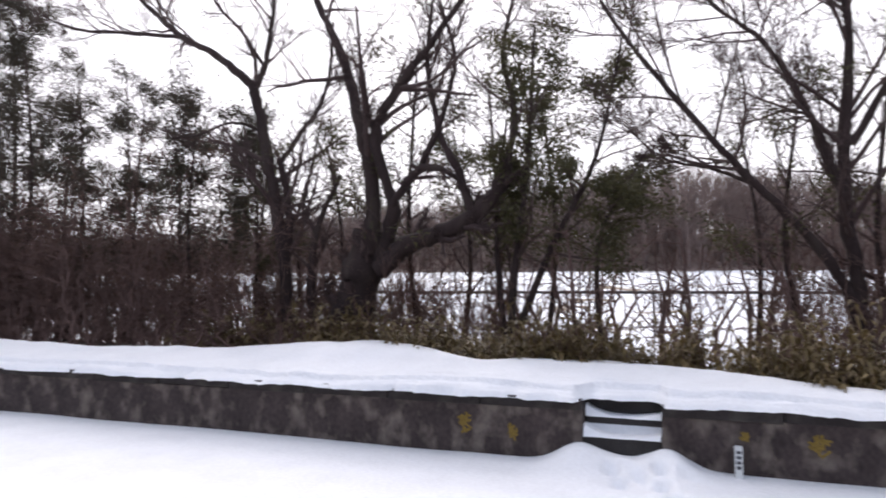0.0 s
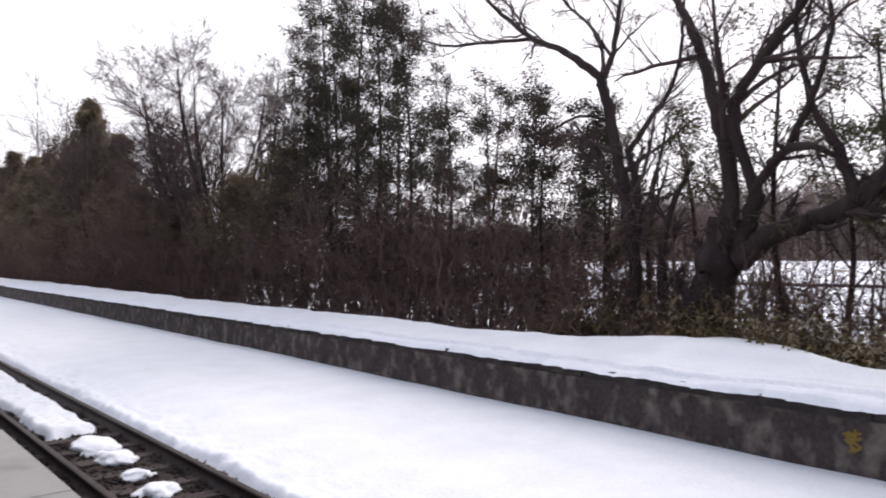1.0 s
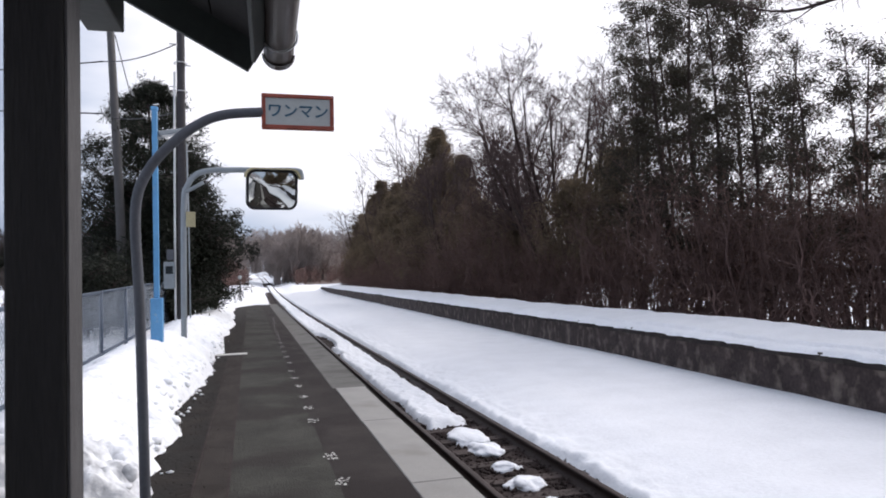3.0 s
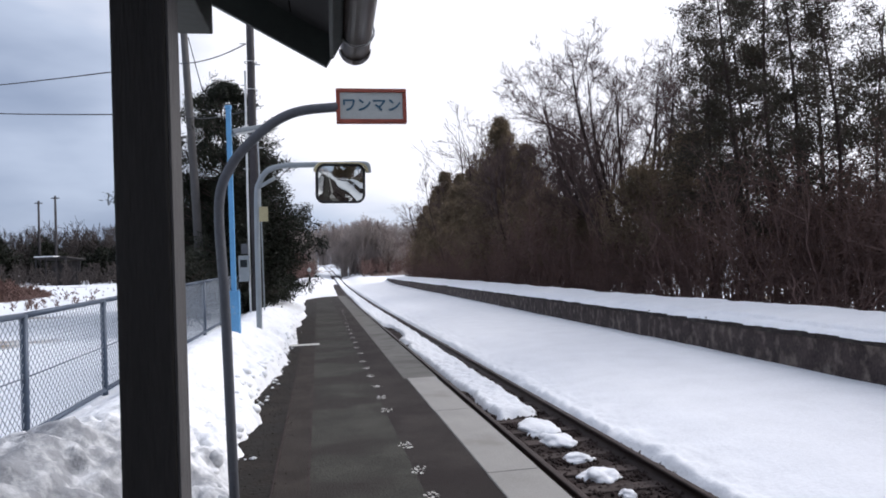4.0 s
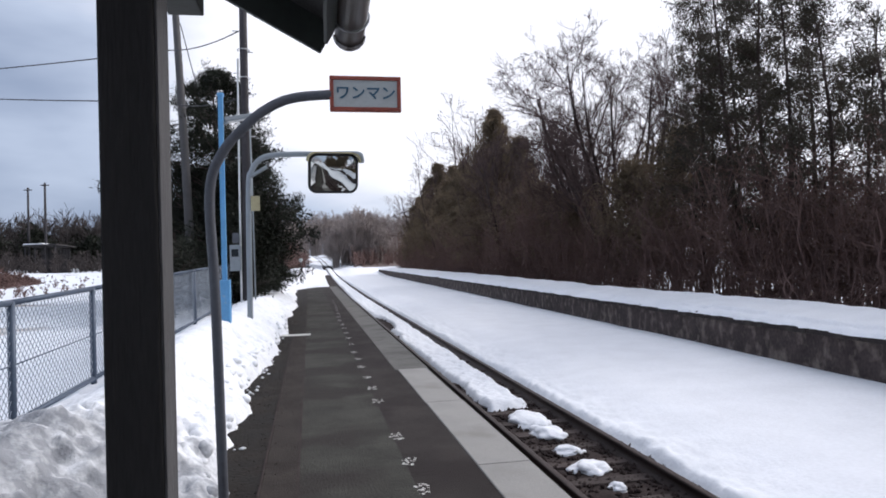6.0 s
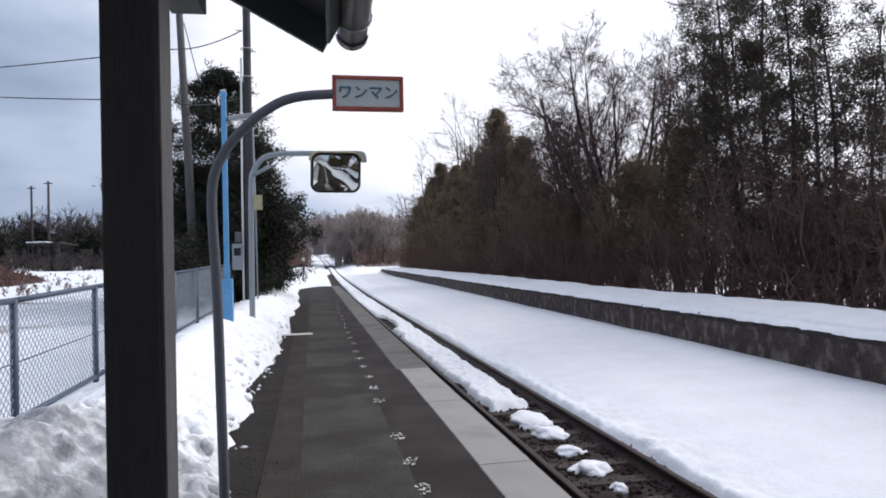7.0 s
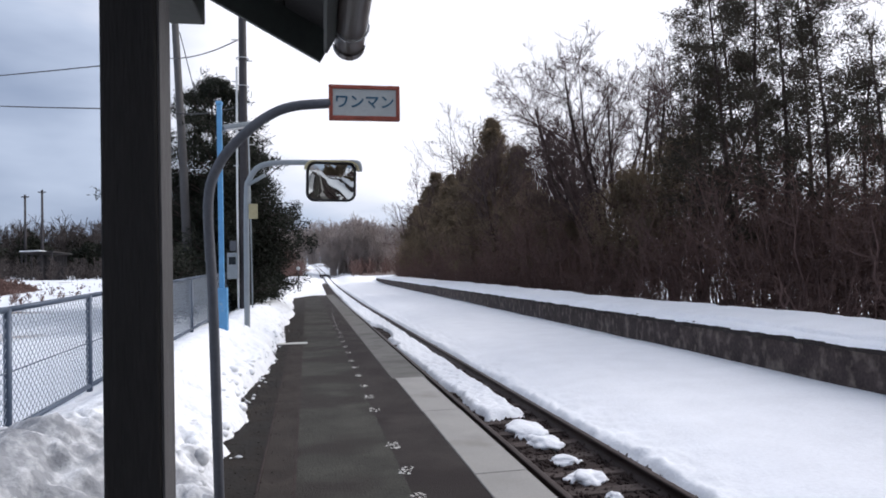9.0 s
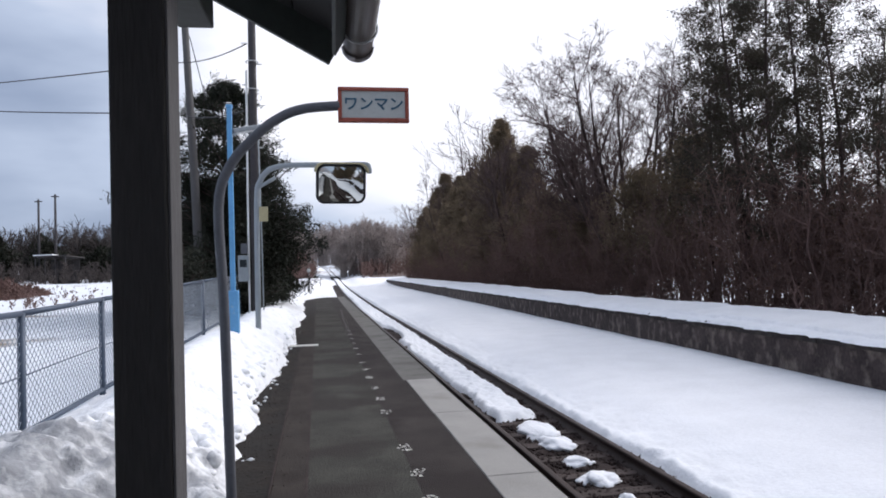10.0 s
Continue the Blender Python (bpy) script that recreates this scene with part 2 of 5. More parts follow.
def raw_mesh(name, verts, quads=None, tris=None, smooth=False):
    """A mesh from arrays of corners, four-sided and three-sided faces."""
    me = bpy.data.meshes.new(name)
    quads = np.zeros((0, 4), int) if quads is None else np.asarray(quads, int).reshape(-1, 4)
    tris = np.zeros((0, 3), int) if tris is None else np.asarray(tris, int).reshape(-1, 3)
    loops = np.concatenate([quads.ravel(), tris.ravel()])
    starts = np.concatenate([np.arange(len(quads)) * 4, len(quads) * 4 + np.arange(len(tris)) * 3])
    me.vertices.add(len(verts))
    me.vertices.foreach_set("co", np.asarray(verts, np.float32).ravel())
    me.loops.add(len(loops))
    me.loops.foreach_set("vertex_index", loops.astype(np.int32))
    me.polygons.add(len(starts))
    me.polygons.foreach_set("loop_start", starts.astype(np.int32))
    if smooth:
        me.polygons.foreach_set("use_smooth", np.ones(len(starts), bool))
    me.update(calc_edges=True)
    return me


def place(name, me, mat, parent=None, label=""):
    me.materials.append(mat)
    ob = new(name, me)
    if parent:
        ob.parent = parent
    if label:
        ob["label"] = label
    return ob


def part(name, bm, mat, parent=None, label="", smooth=False):
    """Link a bmesh as one mesh object under a thing or a part."""
    me = bpy.data.meshes.new(name)
    bm.normal_update()
    bm.to_mesh(me)
    bm.free()
    if smooth:
        for f in me.polygons:
            f.use_smooth = True
    return place(name, me, mat, parent, label)


def thing(name, label, category, at=(0, 0, 0), group="", kind=""):
    ob = new(name)
    ob.empty_display_size = 0.1
    ob.location = at
    return tagged(ob, label, category, group, kind)


def box(bm, x0, x1, y0, y1, z0, z1, bevel=0.0, m=None):
    made = bmesh.ops.create_cube(bm, size=1.0)["verts"]
    for v in made:
        v.co = Vector((x0 + (v.co.x + 0.5) * (x1 - x0), y0 + (v.co.y + 0.5) * (y1 - y0), z0 + (v.co.z + 0.5) * (z1 - z0)))
    if m:
        bmesh.ops.transform(bm, matrix=m, verts=made)
    if bevel:
        bmesh.ops.bevel(bm, geom=list({e for v in made for e in v.link_edges}), offset=bevel, segments=2, affect="EDGES", profile=0.5)


def boxed(name, dims, mat, parent=None, label="", bevel=0.0, m=None):
    bm = bmesh.new()
    box(bm, *dims, bevel=bevel, m=m)
    return part(name, bm, mat, parent, label)


def pipe(name, points, radius, mat, parent=None, label="", sides=12, closed=False):
    """A round bar along points, with capped ends; radius may be one for each point."""
    pts = [Vector(p) for p in points]
    rad = list(radius) if isinstance(radius, (list, tuple)) else [radius] * len(pts)
    bm, rings, u = bmesh.new(), [], None
    for i, p in enumerate(pts):
        a, b = pts[max(i - 1, 0)], pts[min(i + 1, len(pts) - 1)]
        if closed:
            a, b = pts[i - 1], pts[(i + 1) % len(pts)]
        d = (b - a).normalized()
        if u is None:
            u = d.orthogonal().normalized()
        u = (u - d * u.dot(d)).normalized()
        w = d.cross(u)
        rings.append([bm.verts.new(p + rad[i] * (math.cos(t) * u + math.sin(t) * w)) for t in (2 * math.pi * k / sides for k in range(sides))])
    n = len(rings)
    for i in range(n if closed else n - 1):
        a, b = rings[i], rings[(i + 1) % n]
        for k in range(sides):
            bm.faces.new((a[k], a[(k + 1) % sides], b[(k + 1) % sides], b[k]))
    if not closed:
        bm.faces.new(rings[0][::-1])
        bm.faces.new(rings[-1])
    return part(name, bm, mat, parent, label, smooth=True)


def bend(points, n=8):
    """Points of a smooth curve through the given ones."""
    p = np.array(points, float)
    p = np.vstack([2 * p[0] - p[1], p, 2 * p[-1] - p[-2]])
    out = []
    for i in range(1, len(p) - 2):
        for t in np.arange(n) / n:
            out.append(0.5 * (2 * p[i] + (p[i + 1] - p[i - 1]) * t + (2 * p[i - 1] - 5 * p[i] + 4 * p[i + 1] - p[i + 2]) * t**2 + (3 * p[i] - p[i - 1] - 3 * p[i + 1] + p[i + 2]) * t**3))
    return np.array(out + [p[-2]])


def lattice(ix, iy, seed):
    h = np.sin(ix * 127.1 + iy * 311.7 + seed * 74.7) * 43758.5453
    return h - np.floor(h)


def vnoise(x, y, seed=0.0):
    """Smooth noise from 0 to 1 at wavelength 1."""
    x, y = np.asarray(x, float), np.asarray(y, float)
    ix, iy = np.floor(x), np.floor(y)
    fx, fy = x - ix, y - iy
    fx, fy = fx * fx * (3 - 2 * fx), fy * fy * (3 - 2 * fy)
    a, b = lattice(ix, iy, seed), lattice(ix + 1, iy, seed)
    c, d = lattice(ix, iy + 1, seed), lattice(ix + 1, iy + 1, seed)
    return (a * (1 - fx) + b * fx) * (1 - fy) + (c * (1 - fx) + d * fx) * fy


def fbm(x, y, seed=0.0, octaves=4):
    return sum(vnoise(x * 2**k, y * 2**k, seed + k * 3.1) * 0.5**k for k in range(octaves)) / sum(0.5**k for k in range(octaves))


def ease(a, b, x):
    t = np.clip((np.asarray(x, float) - a) / (b - a), 0, 1)
    return t * t * (3 - 2 * t)


def sheet(name, xs, ys, height, mat, shift=None):
    """A height field over the lines xs, ys."""
    X, Y = np.meshgrid(xs, ys)
    Z = height(X, Y)
    if shift is not None:
        X = X + shift(X, Y)
    V = np.stack([X, Y, Z], -1).reshape(-1, 3)
    nx, ny = len(xs), len(ys)
    i = (np.arange(ny - 1)[:, None] * nx + np.arange(nx - 1)).ravel()
    return place(name, raw_mesh(name, V, np.stack([i, i + 1, i + nx + 1, i + nx], 1), smooth=True), mat)


# ---- plants ----
class Limbs:
    """Collects branches as arrays and turns them into one mesh of tapered tubes."""

    def __init__(self):
        self.sets = []

    def add(self, P, R, sides):
        self.sets.append((np.asarray(P, float), np.asarray(R, float), sides))

    def mesh(self, name):
        V, Q, T, base = [], [], [], 0
        for P, R, s in self.sets:
            N, k = R.shape
            d = P[:, -1] - P[:, 0]
            d /= np.linalg.norm(d, axis=1, keepdims=True) + 1e-9
            ref = np.where(np.abs(d[:, 2:3]) > 0.8, [[1.0, 0.2, 0]], [[0, 0.1, 1.0]])
            u = np.cross(d, ref)
            u /= np.linalg.norm(u, axis=1, keepdims=True)
            w = np.cross(d, u)
            ang = 2 * np.pi * np.arange(s) / s
            ring = np.cos(ang)[None, :, None] * u[:, None] + np.sin(ang)[None, :, None] * w[:, None]
            verts = P[:, :, None] + R[:, :, None, None] * ring[:, None]
            V.append(verts.reshape(-1, 3))
            n0 = base + (np.arange(N) * k * s)[:, None, None]
            i, j = np.arange(k - 1)[None, :, None], np.arange(s)[None, None, :]
            a, b = n0 + i * s + j, n0 + i * s + (j + 1) % s
            Q.append(np.stack([a, b, b + s, a + s], -1).reshape(-1, 4))
            base += N * k * s
        return raw_mesh(name, np.vstack(V), np.vstack(Q), smooth=True)


def sprout(P, R, n, span=(0.2, 1.0), angle=(25, 60), length=(0.3, 0.6), k=4, wob=0.15, up=0.1, thin=0.6, end=0.35, least=0.003, droop=0.0):
    """Children of the branches P (N, k, 3) with radii R: n on each, as arrays of the same form."""
    N, kk = R.shape
    t = RNG.uniform(*span, (N, n))
    pos = t * (kk - 1)
    i = np.minimum(pos.astype(int), kk - 2)
    f = (pos - i)[..., None]
    rows = np.arange(N)[:, None]
    a, b = P[rows, i], P[rows, i + 1]
    start = (a * (1 - f) + b * f).reshape(-1, 3)
    rad = (R[rows, i] * (1 - f[..., 0]) + R[rows, i + 1] * f[..., 0]).ravel()
    tan = (b - a).reshape(-1, 3)
    tan /= np.linalg.norm(tan, axis=1, keepdims=True) + 1e-9
    side = np.cross(tan, RNG.normal(size=tan.shape))
    side /= np.linalg.norm(side, axis=1, keepdims=True) + 1e-9
    ang = np.radians(RNG.uniform(*angle, len(tan)))[:, None]
    d = np.cos(ang) * tan + np.sin(ang) * side
    d[:, 2] += up
    d /= np.linalg.norm(d, axis=1, keepdims=True)
    L = np.linalg.norm(P[:, -1] - P[:, 0], axis=1)
    L = np.repeat(L, n) * RNG.uniform(*length, len(d)) * (1.15 - 0.55 * t.ravel())
    M = len(d)
    steps = np.zeros((M, k, 3))
    turn = np.cumsum(RNG.normal(0, wob, (M, k - 1, 3)), axis=1)
    way = d[:, None] + turn
    way[..., 2] += (up - droop) * np.arange(k - 1) / k
    way /= np.linalg.norm(way, axis=2, keepdims=True)
    steps[:, 1:] = np.cumsum(way, axis=1) * (L / (k - 1))[:, None, None]
    r0 = np.maximum(rad * thin, least)
    taper = np.linspace(1, end, k)
    return start[:, None] + steps, np.maximum(r0[:, None] * taper, least * 0.6)


def leaves(centres, n, spread, size, flat=0.6):
    """Loose small leaves round centres: n each, as four-cornered blades."""
    c = np.repeat(centres, n, axis=0)
    c = c + RNG.normal(0, spread, c.shape) * np.array([1, 1, flat])
    M = len(c)
    d = RNG.normal(size=(M, 3))
    d /= np.linalg.norm(d, axis=1, keepdims=True)
    w = np.cross(d, RNG.normal(size=(M, 3)))
    w /= np.linalg.norm(w, axis=1, keepdims=True)
    L = RNG.uniform(0.6, 1.3, (M, 1)) * size[0]
    W = RNG.uniform(0.6, 1.2, (M, 1)) * size[1]
    V = np.stack([c - d * L / 2, c + w * W / 2, c + d * L / 2, c - w * W / 2], 1).reshape(-1, 3)
    return V, np.arange(4 * M).reshape(-1, 4)


def leaf_part(name, centres, n, spread, size, mat, parent, flat=0.6, label=""):
    V, Q = leaves(np.asarray(centres), n, spread, size, flat)
    return place(name, raw_mesh(name, V, Q), mat, parent, label)


def stem(points, r0, r1, n=6):
    p = bend(points, n)
    return p[None], np.linspace(r0, r1, len(p))[None]


def many(lists):
    """Stems of equal length as one array pair."""
    return np.concatenate([p for p, _ in lists]), np.concatenate([r for _, r in lists])


def bare_tree(label, at, stems, spread=(0.35, 0.7), counts=(6, 6, 5), up=0.12, fine=0.005, category="bare tree", girth=0.88):
    """A leafless tree: the given stems (points and two radii), then three orders of branches."""
    t = thing("bare_tree", label, category, at, "trees along the old platform")
    trunk, crown = Limbs(), Limbs()
    P1 = []
    for pts, r0, r1 in stems:
        P, R = stem(pts, r0 * girth, r1 * girth)
        P = P + RNG.normal(0, 0.16, P.shape) * np.minimum(R, 0.12)[..., None]
        R = R * RNG.uniform(0.9, 1.12, R.shape)
        trunk.add(P, R, 10)
        idx = np.linspace(0, P.shape[1] - 1, 7).round().astype(int)
        P1.append((P[:, idx], R[:, idx]))
    P, R = many(P1)
    A, B = sprout(P, R, counts[0], (0.25, 1.0), (25, 65), spread, 6, 0.14, up, 0.5, 0.3, fine * 2)
    crown.add(A, B, 5)
    for n, k, s, ln in zip(counts[1:], (5, 4, 3), (4, 3, 3), ((0.3, 0.65), (0.3, 0.7), (0.35, 0.8))):
        A, B = sprout(A, B, n, (0.15, 1.0), (20, 60), ln, k, 0.16, up, 0.55, 0.3, fine)
        crown.add(A, B, s)
    place("trunk", trunk.mesh("trunk"), BARK, t)
    place("crown", crown.mesh("crown"), TWIG, t)
    return t


def pine(label, at, height, radius, low=0.35, whorls=16, tuft=22, lean=(0, 0), needle=NEEDLE, size=(0.11, 0.030), spread=0.12, gap=0.465, group="trees along the old platform"):
    """A thin conifer: a straight stem, short level branches and loose tufts of needles."""
    t = thing("conifer", label, "conifer", at, group)
    limbs, twigs = Limbs(), Limbs()
    wob = RNG.normal(0, 0.03 * height, (2, 2))
    P, R = stem([(0, 0, -0.3), (lean[0] * 0.4 + wob[0, 0], lean[1] * 0.4 + wob[0, 1], height * 0.45), (lean[0] + wob[1, 0], lean[1] + wob[1, 1], height)], 0.0075 * height + 0.015, 0.012, 8)
    limbs.add(P, R, 7)
    A, B = sprout(P, R, int(whorls * 3.4), (low, 0.99), (40, 95), (0.3 * radius / height, 1.35 * radius / height), 5, 0.16, 0.12, 0.35, 0.3, 0.006)
    # branches below the foliage are dead and short
    D, E = sprout(P, R, 14, (0.12, low), (65, 95), (0.25 * radius / height, 0.7 * radius / height), 4, 0.2, 0.0, 0.25, 0.3, 0.005)
    twigs.add(A, B, 4)
    twigs.add(D, E, 3)
    A2, B2 = sprout(A, B, 4, (0.35, 1.0), (25, 55), (0.3, 0.55), 3, 0.12, 0.12, 0.6, 0.4, 0.004)
    twigs.add(A2, B2, 3)
    place("trunk", limbs.mesh("trunk"), BARK, t)
    place("crown", twigs.mesh("crown"), TWIG, t)
    ends = np.concatenate([A2[:, -1], A2[:, 1], A[:, -1]])
    ends = ends[fbm(ends[:, 0] * 2.3 + ends[:, 1] * 1.9 + at[1], ends[:, 2] * 2.1 + at[0], 60, 2) > gap]
    leaf_part("foliage", ends, tuft, spread, size, needle, t, 0.85)
    return t


def dense_conifer(label, at, height, radius, name="conifer", mat=CEDAR, leaf=26, ragged=0.35, size=(0.17, 0.06), group="", taper=0.9, dense=26):
    """A thick evergreen clothed to the ground, its outline broken by sprays."""
    t = thing(name, label, "evergreen tree", at, group)
    limbs, twigs = Limbs(), Limbs()
    P, R = stem([(0, 0, -0.3), (0.05, 0.1, height * 0.5), (-0.05, 0, height)], 0.02 * height, 0.02, 8)
    limbs.add(P, R, 7)
    n = int(height * dense)
    h = np.sort(RNG.uniform(0.04, 0.98, n)) * height
    prof = radius * np.clip(1.05 - h / height, 0.03, 1) ** taper * np.minimum(1, (0.55 + h / height * 2.2) if dense > 20 else (0.42 + h / height * 1.6))
    az = RNG.uniform(0, 2 * np.pi, n)
    lobes = fbm(az * 1.1 + at[1], h / height * 5.0 + at[0], 50, 3)
    ln = np.minimum(prof * RNG.uniform(0.35, 1.0 + ragged, n) * (0.65 + 0.7 * lobes), (0.25 + 1.15 * prof) if dense > 20 else (0.16 + 1.3 * prof))
    d = np.stack([np.cos(az), np.sin(az), RNG.uniform(0.1, 1.0 if dense > 20 else 0.75, n)], 1)
    steps = np.linspace(0, 1, 4)[None, :, None] * d[:, None] * ln[:, None, None]
    A = np.stack([0 * h, 0 * h, h], 1)[:, None] + steps + RNG.normal(0, 0.05, (n, 4, 3))
    twigs.add(A, np.linspace(0.02, 0.006, 4)[None].repeat(n, 0), 4)
    A2, B2 = sprout(A, np.full((n, 4), 0.01), 5, (0.3, 1.0), (20, 60), (0.3, 0.7), 3, 0.15, 0.15, 0.7, 0.4, 0.005)
    twigs.add(A2, B2, 3)
    place("trunk", limbs.mesh("trunk"), BARK, t)
    place("crown", twigs.mesh("crown"), TWIG, t)
    keep_ = RNG.random(len(A2)) < 0.7
    leaf_part("foliage", np.concatenate([A2[keep_, -1], A2[:, 1], A[:, 2], A[:, 1] if dense > 20 else A[:, 3]]), leaf, 0.17 if dense > 20 else 0.11, size, mat, t, 0.9)
    return t


def thicket(name, label, length, depth, height, stems, mat, leaf_mat=None, leaf=0, category="undergrowth", bare=(5, 4), size=(0.08, 0.035), thick=1.0):
    """A stretch of bushes: many thin stems from the ground with fine twigs."""
    limbs = Limbs()
    x = RNG.uniform(-depth / 2, depth / 2, stems)
    y = RNG.uniform(-length / 2, length / 2, stems)
    h = height * RNG.uniform(0.45, 1.1, stems)
    lean = np.clip(RNG.normal(0, 0.26, (stems, 2)), -0.34, 0.34) * h[:, None]
    P = np.zeros((stems, 5, 3))
    f = np.linspace(0, 1, 5)
    P[..., 0] = x[:, None] + lean[:, :1] * f**1.4 + RNG.normal(0, 0.09, (stems, 5))
    P[..., 1] = y[:, None] + lean[:, 1:] * f**1.4 + RNG.normal(0, 0.09, (stems, 5))
    P[..., 2] = -0.15 + h[:, None] * f
    R = (RNG.uniform(0.010, 0.034, stems)[:, None]) * thick * np.linspace(1, 0.3, 5)
    limbs.add(P, R, 4)
    A, B = sprout(P, R, bare[0], (0.15, 1.0), (30, 90), (0.25, 0.55), 4, 0.2, 0.1, 0.6, 0.4, 0.005)
    limbs.add(A, B, 3)
    A2, B2 = sprout(A, B, bare[1], (0.2, 1.0), (20, 70), (0.3, 0.7), 3, 0.2, 0.05, 0.7, 0.4, 0.004)
    limbs.add(A2, B2, 3)
    ob = place(name, limbs.mesh(name), mat)
    tagged(ob, label, category, kind="stuff")
    if leaf:
        leaf_part("foliage", A2[:, -1], leaf, 0.09, size, leaf_mat, ob)
    return ob

# ---- ground ----
def track_x(y):
    """Sideways drift of the line: straight at a slight slant, easing off, then bending away."""
    return np.interp(np.asarray(y, float), [-60, 40, 62, 100, 130, 170, 230, 320, 420], [1.52, -0.83, -1.15, -1.56, -2.15, -3.2, -4.8, -8.0, -13.0])


SLANT = Matrix(((1, -0.0235, 0, 0.106), (0, 1, 0, 0), (0, 0, 1, 0), (0, 0, 0, 1)))


def track_z(y):
    """The line climbs beyond the station."""
    return np.interp(np.asarray(y, float), [-60, 88, 105, 130, 170, 230, 320, 420], [0, 0, 0.15, 0.72, 1.72, 3.25, 5.1, 6.6])


def yard_shift(x, y):
    """The strip of ground that carries the line follows its drift."""
    far = 40 * ease(106, 150, y)
    return track_x(y) * ease(-2.5 - far, 1.0, x) * ease(8.0 + far, 5.0, x)


def ground_height(x, y):
    rough = fbm(x / 3.0, y / 3.0, 1) - 0.5
    left = -0.08 + 0.020 * np.clip(y - 6, 0, 14) + 0.006 * np.clip(y - 20, 0, 120) + 0.012 * np.clip(-x - 8, 0, 60) + 0.35 * (fbm(x / 5, y / 5, 3) - 0.5) * ease(-4, -12, x)
    yard = -0.70 + 0.05 * rough + 0.02 * (fbm(x, y, 5) - 0.5)
    # drift trodden up at the foot of the steps
    yard = yard + (0.19 * np.exp(-(((y - 0.98) / 0.30) ** 2)) + 0.17 * np.exp(-(((y + 0.02) / 0.26) ** 2)) + 0.09 * np.exp(-(((y - 0.5) / 0.5) ** 2))) * np.exp(-(((x - 7.98) / 0.5) ** 2)) + 0.05 * np.exp(-(((y - 0.1) / 0.5) ** 2) - ((x - 7.4) / 0.6) ** 2) * (fbm(x * 4, y * 4, 8) - 0.3) * 4
    lip = 3.47 + 0.16 * (fbm(y * 1.1, y * 0 + 2.0, 9) - 0.5) + 0.10 * (fbm(y * 5, x * 3, 10) - 0.5)
    yard = yard - 0.12 * ease(4.8, 3.5, x) - 0.14 * ease(lip + 0.10, lip - 0.07, x) + (0.05 * (fbm(x * 6, y * 6, 11) - 0.5) + 0.07 * (fbm(x * 13, y * 13, 12, 2) - 0.5) * ease(4.0, 3.6, x)) * ease(4.6, 3.7, x)
    for px, py in ((7.45, 0.25), (7.15, 0.02), (7.62, 0.55), (6.85, -0.12), (7.3, 0.42), (7.55, 0.05), (6.6, 0.2)):
        yard = yard - 0.16 * np.exp(-(((x - px) / 0.12) ** 4) - ((y - py) / 0.07) ** 4) + 0.05 * np.exp(-(((x - px - 0.1) / 0.12) ** 2) - ((y - py + 0.1) / 0.1) ** 2)
    yard = yard + track_z(y)
    bed = -1.02 + track_z(y)
    right = -0.10 - 0.55 * ease(11, 17, x) + 4.6 * ease(45, 125, x) + 9.0 * ease(120, 165, x) + 0.3 * rough * ease(16, 30, x)
    z = np.where(x < 8.3, yard, np.where(x < 10.0, -0.30, right))
    z = np.where(x < 3.4, bed, z)
    end = ease(37.5, 41, y)
    # past the platform end the ground falls gently to the rails
    inner = left + (-0.80 - left) * ease(-2.3, 1.2, x)
    z = np.where(x < 1.36, np.where(x < -2.5, left, inner * end - 1.0 * (1 - end)), z)
    # beyond the platforms the cutting widens out
    far = ease(95, 112, y)
    off = np.abs(x - 2.8)
    z = z * (1 - far) + far * (-0.93 + track_z(y) + 0.45 * ease(1.1, 3.5, off) + 0.03 * off * ease(5, 25, off))
    return z


def lines(*runs):
    return np.unique(np.concatenate([np.arange(a, b, s) for a, b, s in runs] + [[runs[-1][1]]]).round(3))


gx = lines((-900, -60, 60), (-60, -12, 3), (-12, -2.6, 0.4), (-2.6, 1.0, 0.4), (1.0, 3.16, 0.24), (3.16, 4.4, 0.035), (4.4, 6.3, 0.15), (6.3, 8.3, 0.05), (8.3, 20, 0.5), (20, 60, 2.5), (60, 200, 7), (200, 900, 70))
gy = lines((-500, -60, 40), (-60, -5, 2.5), (-5, -1, 0.15), (-1, 1.5, 0.05), (1.5, 16, 0.07), (16, 45, 0.3), (45, 120, 1.5), (120, 260, 6), (260, 1200, 80))
ground = sheet("ground", gx, gy, ground_height, FIELD, shift=yard_shift)
ground.data.materials.append(SNOW)
mid_p = np.zeros(len(ground.data.polygons) * 3)
ground.data.polygons.foreach_get("center", mid_p)
mid_p = mid_p.reshape(-1, 3)
ground.data.polygons.foreach_set("material_index", ((mid_p[:, 0] > -2.6) & (mid_p[:, 0] < 9) & (mid_p[:, 1] < 130)).astype(np.int32))
tagged(ground, "snow-covered ground with bare brown patches", "ground", kind="structure")

hillside = sheet("hillside", lines((116, 200, 4)), lines((-130, 320, 6)), lambda x, y: ground_height(x, y) + 0.25 - 1.2 * ease(122, 116, x), HILL)
tagged(hillside, "brown wooded hillside beyond the snow field", "hillside", kind="structure")

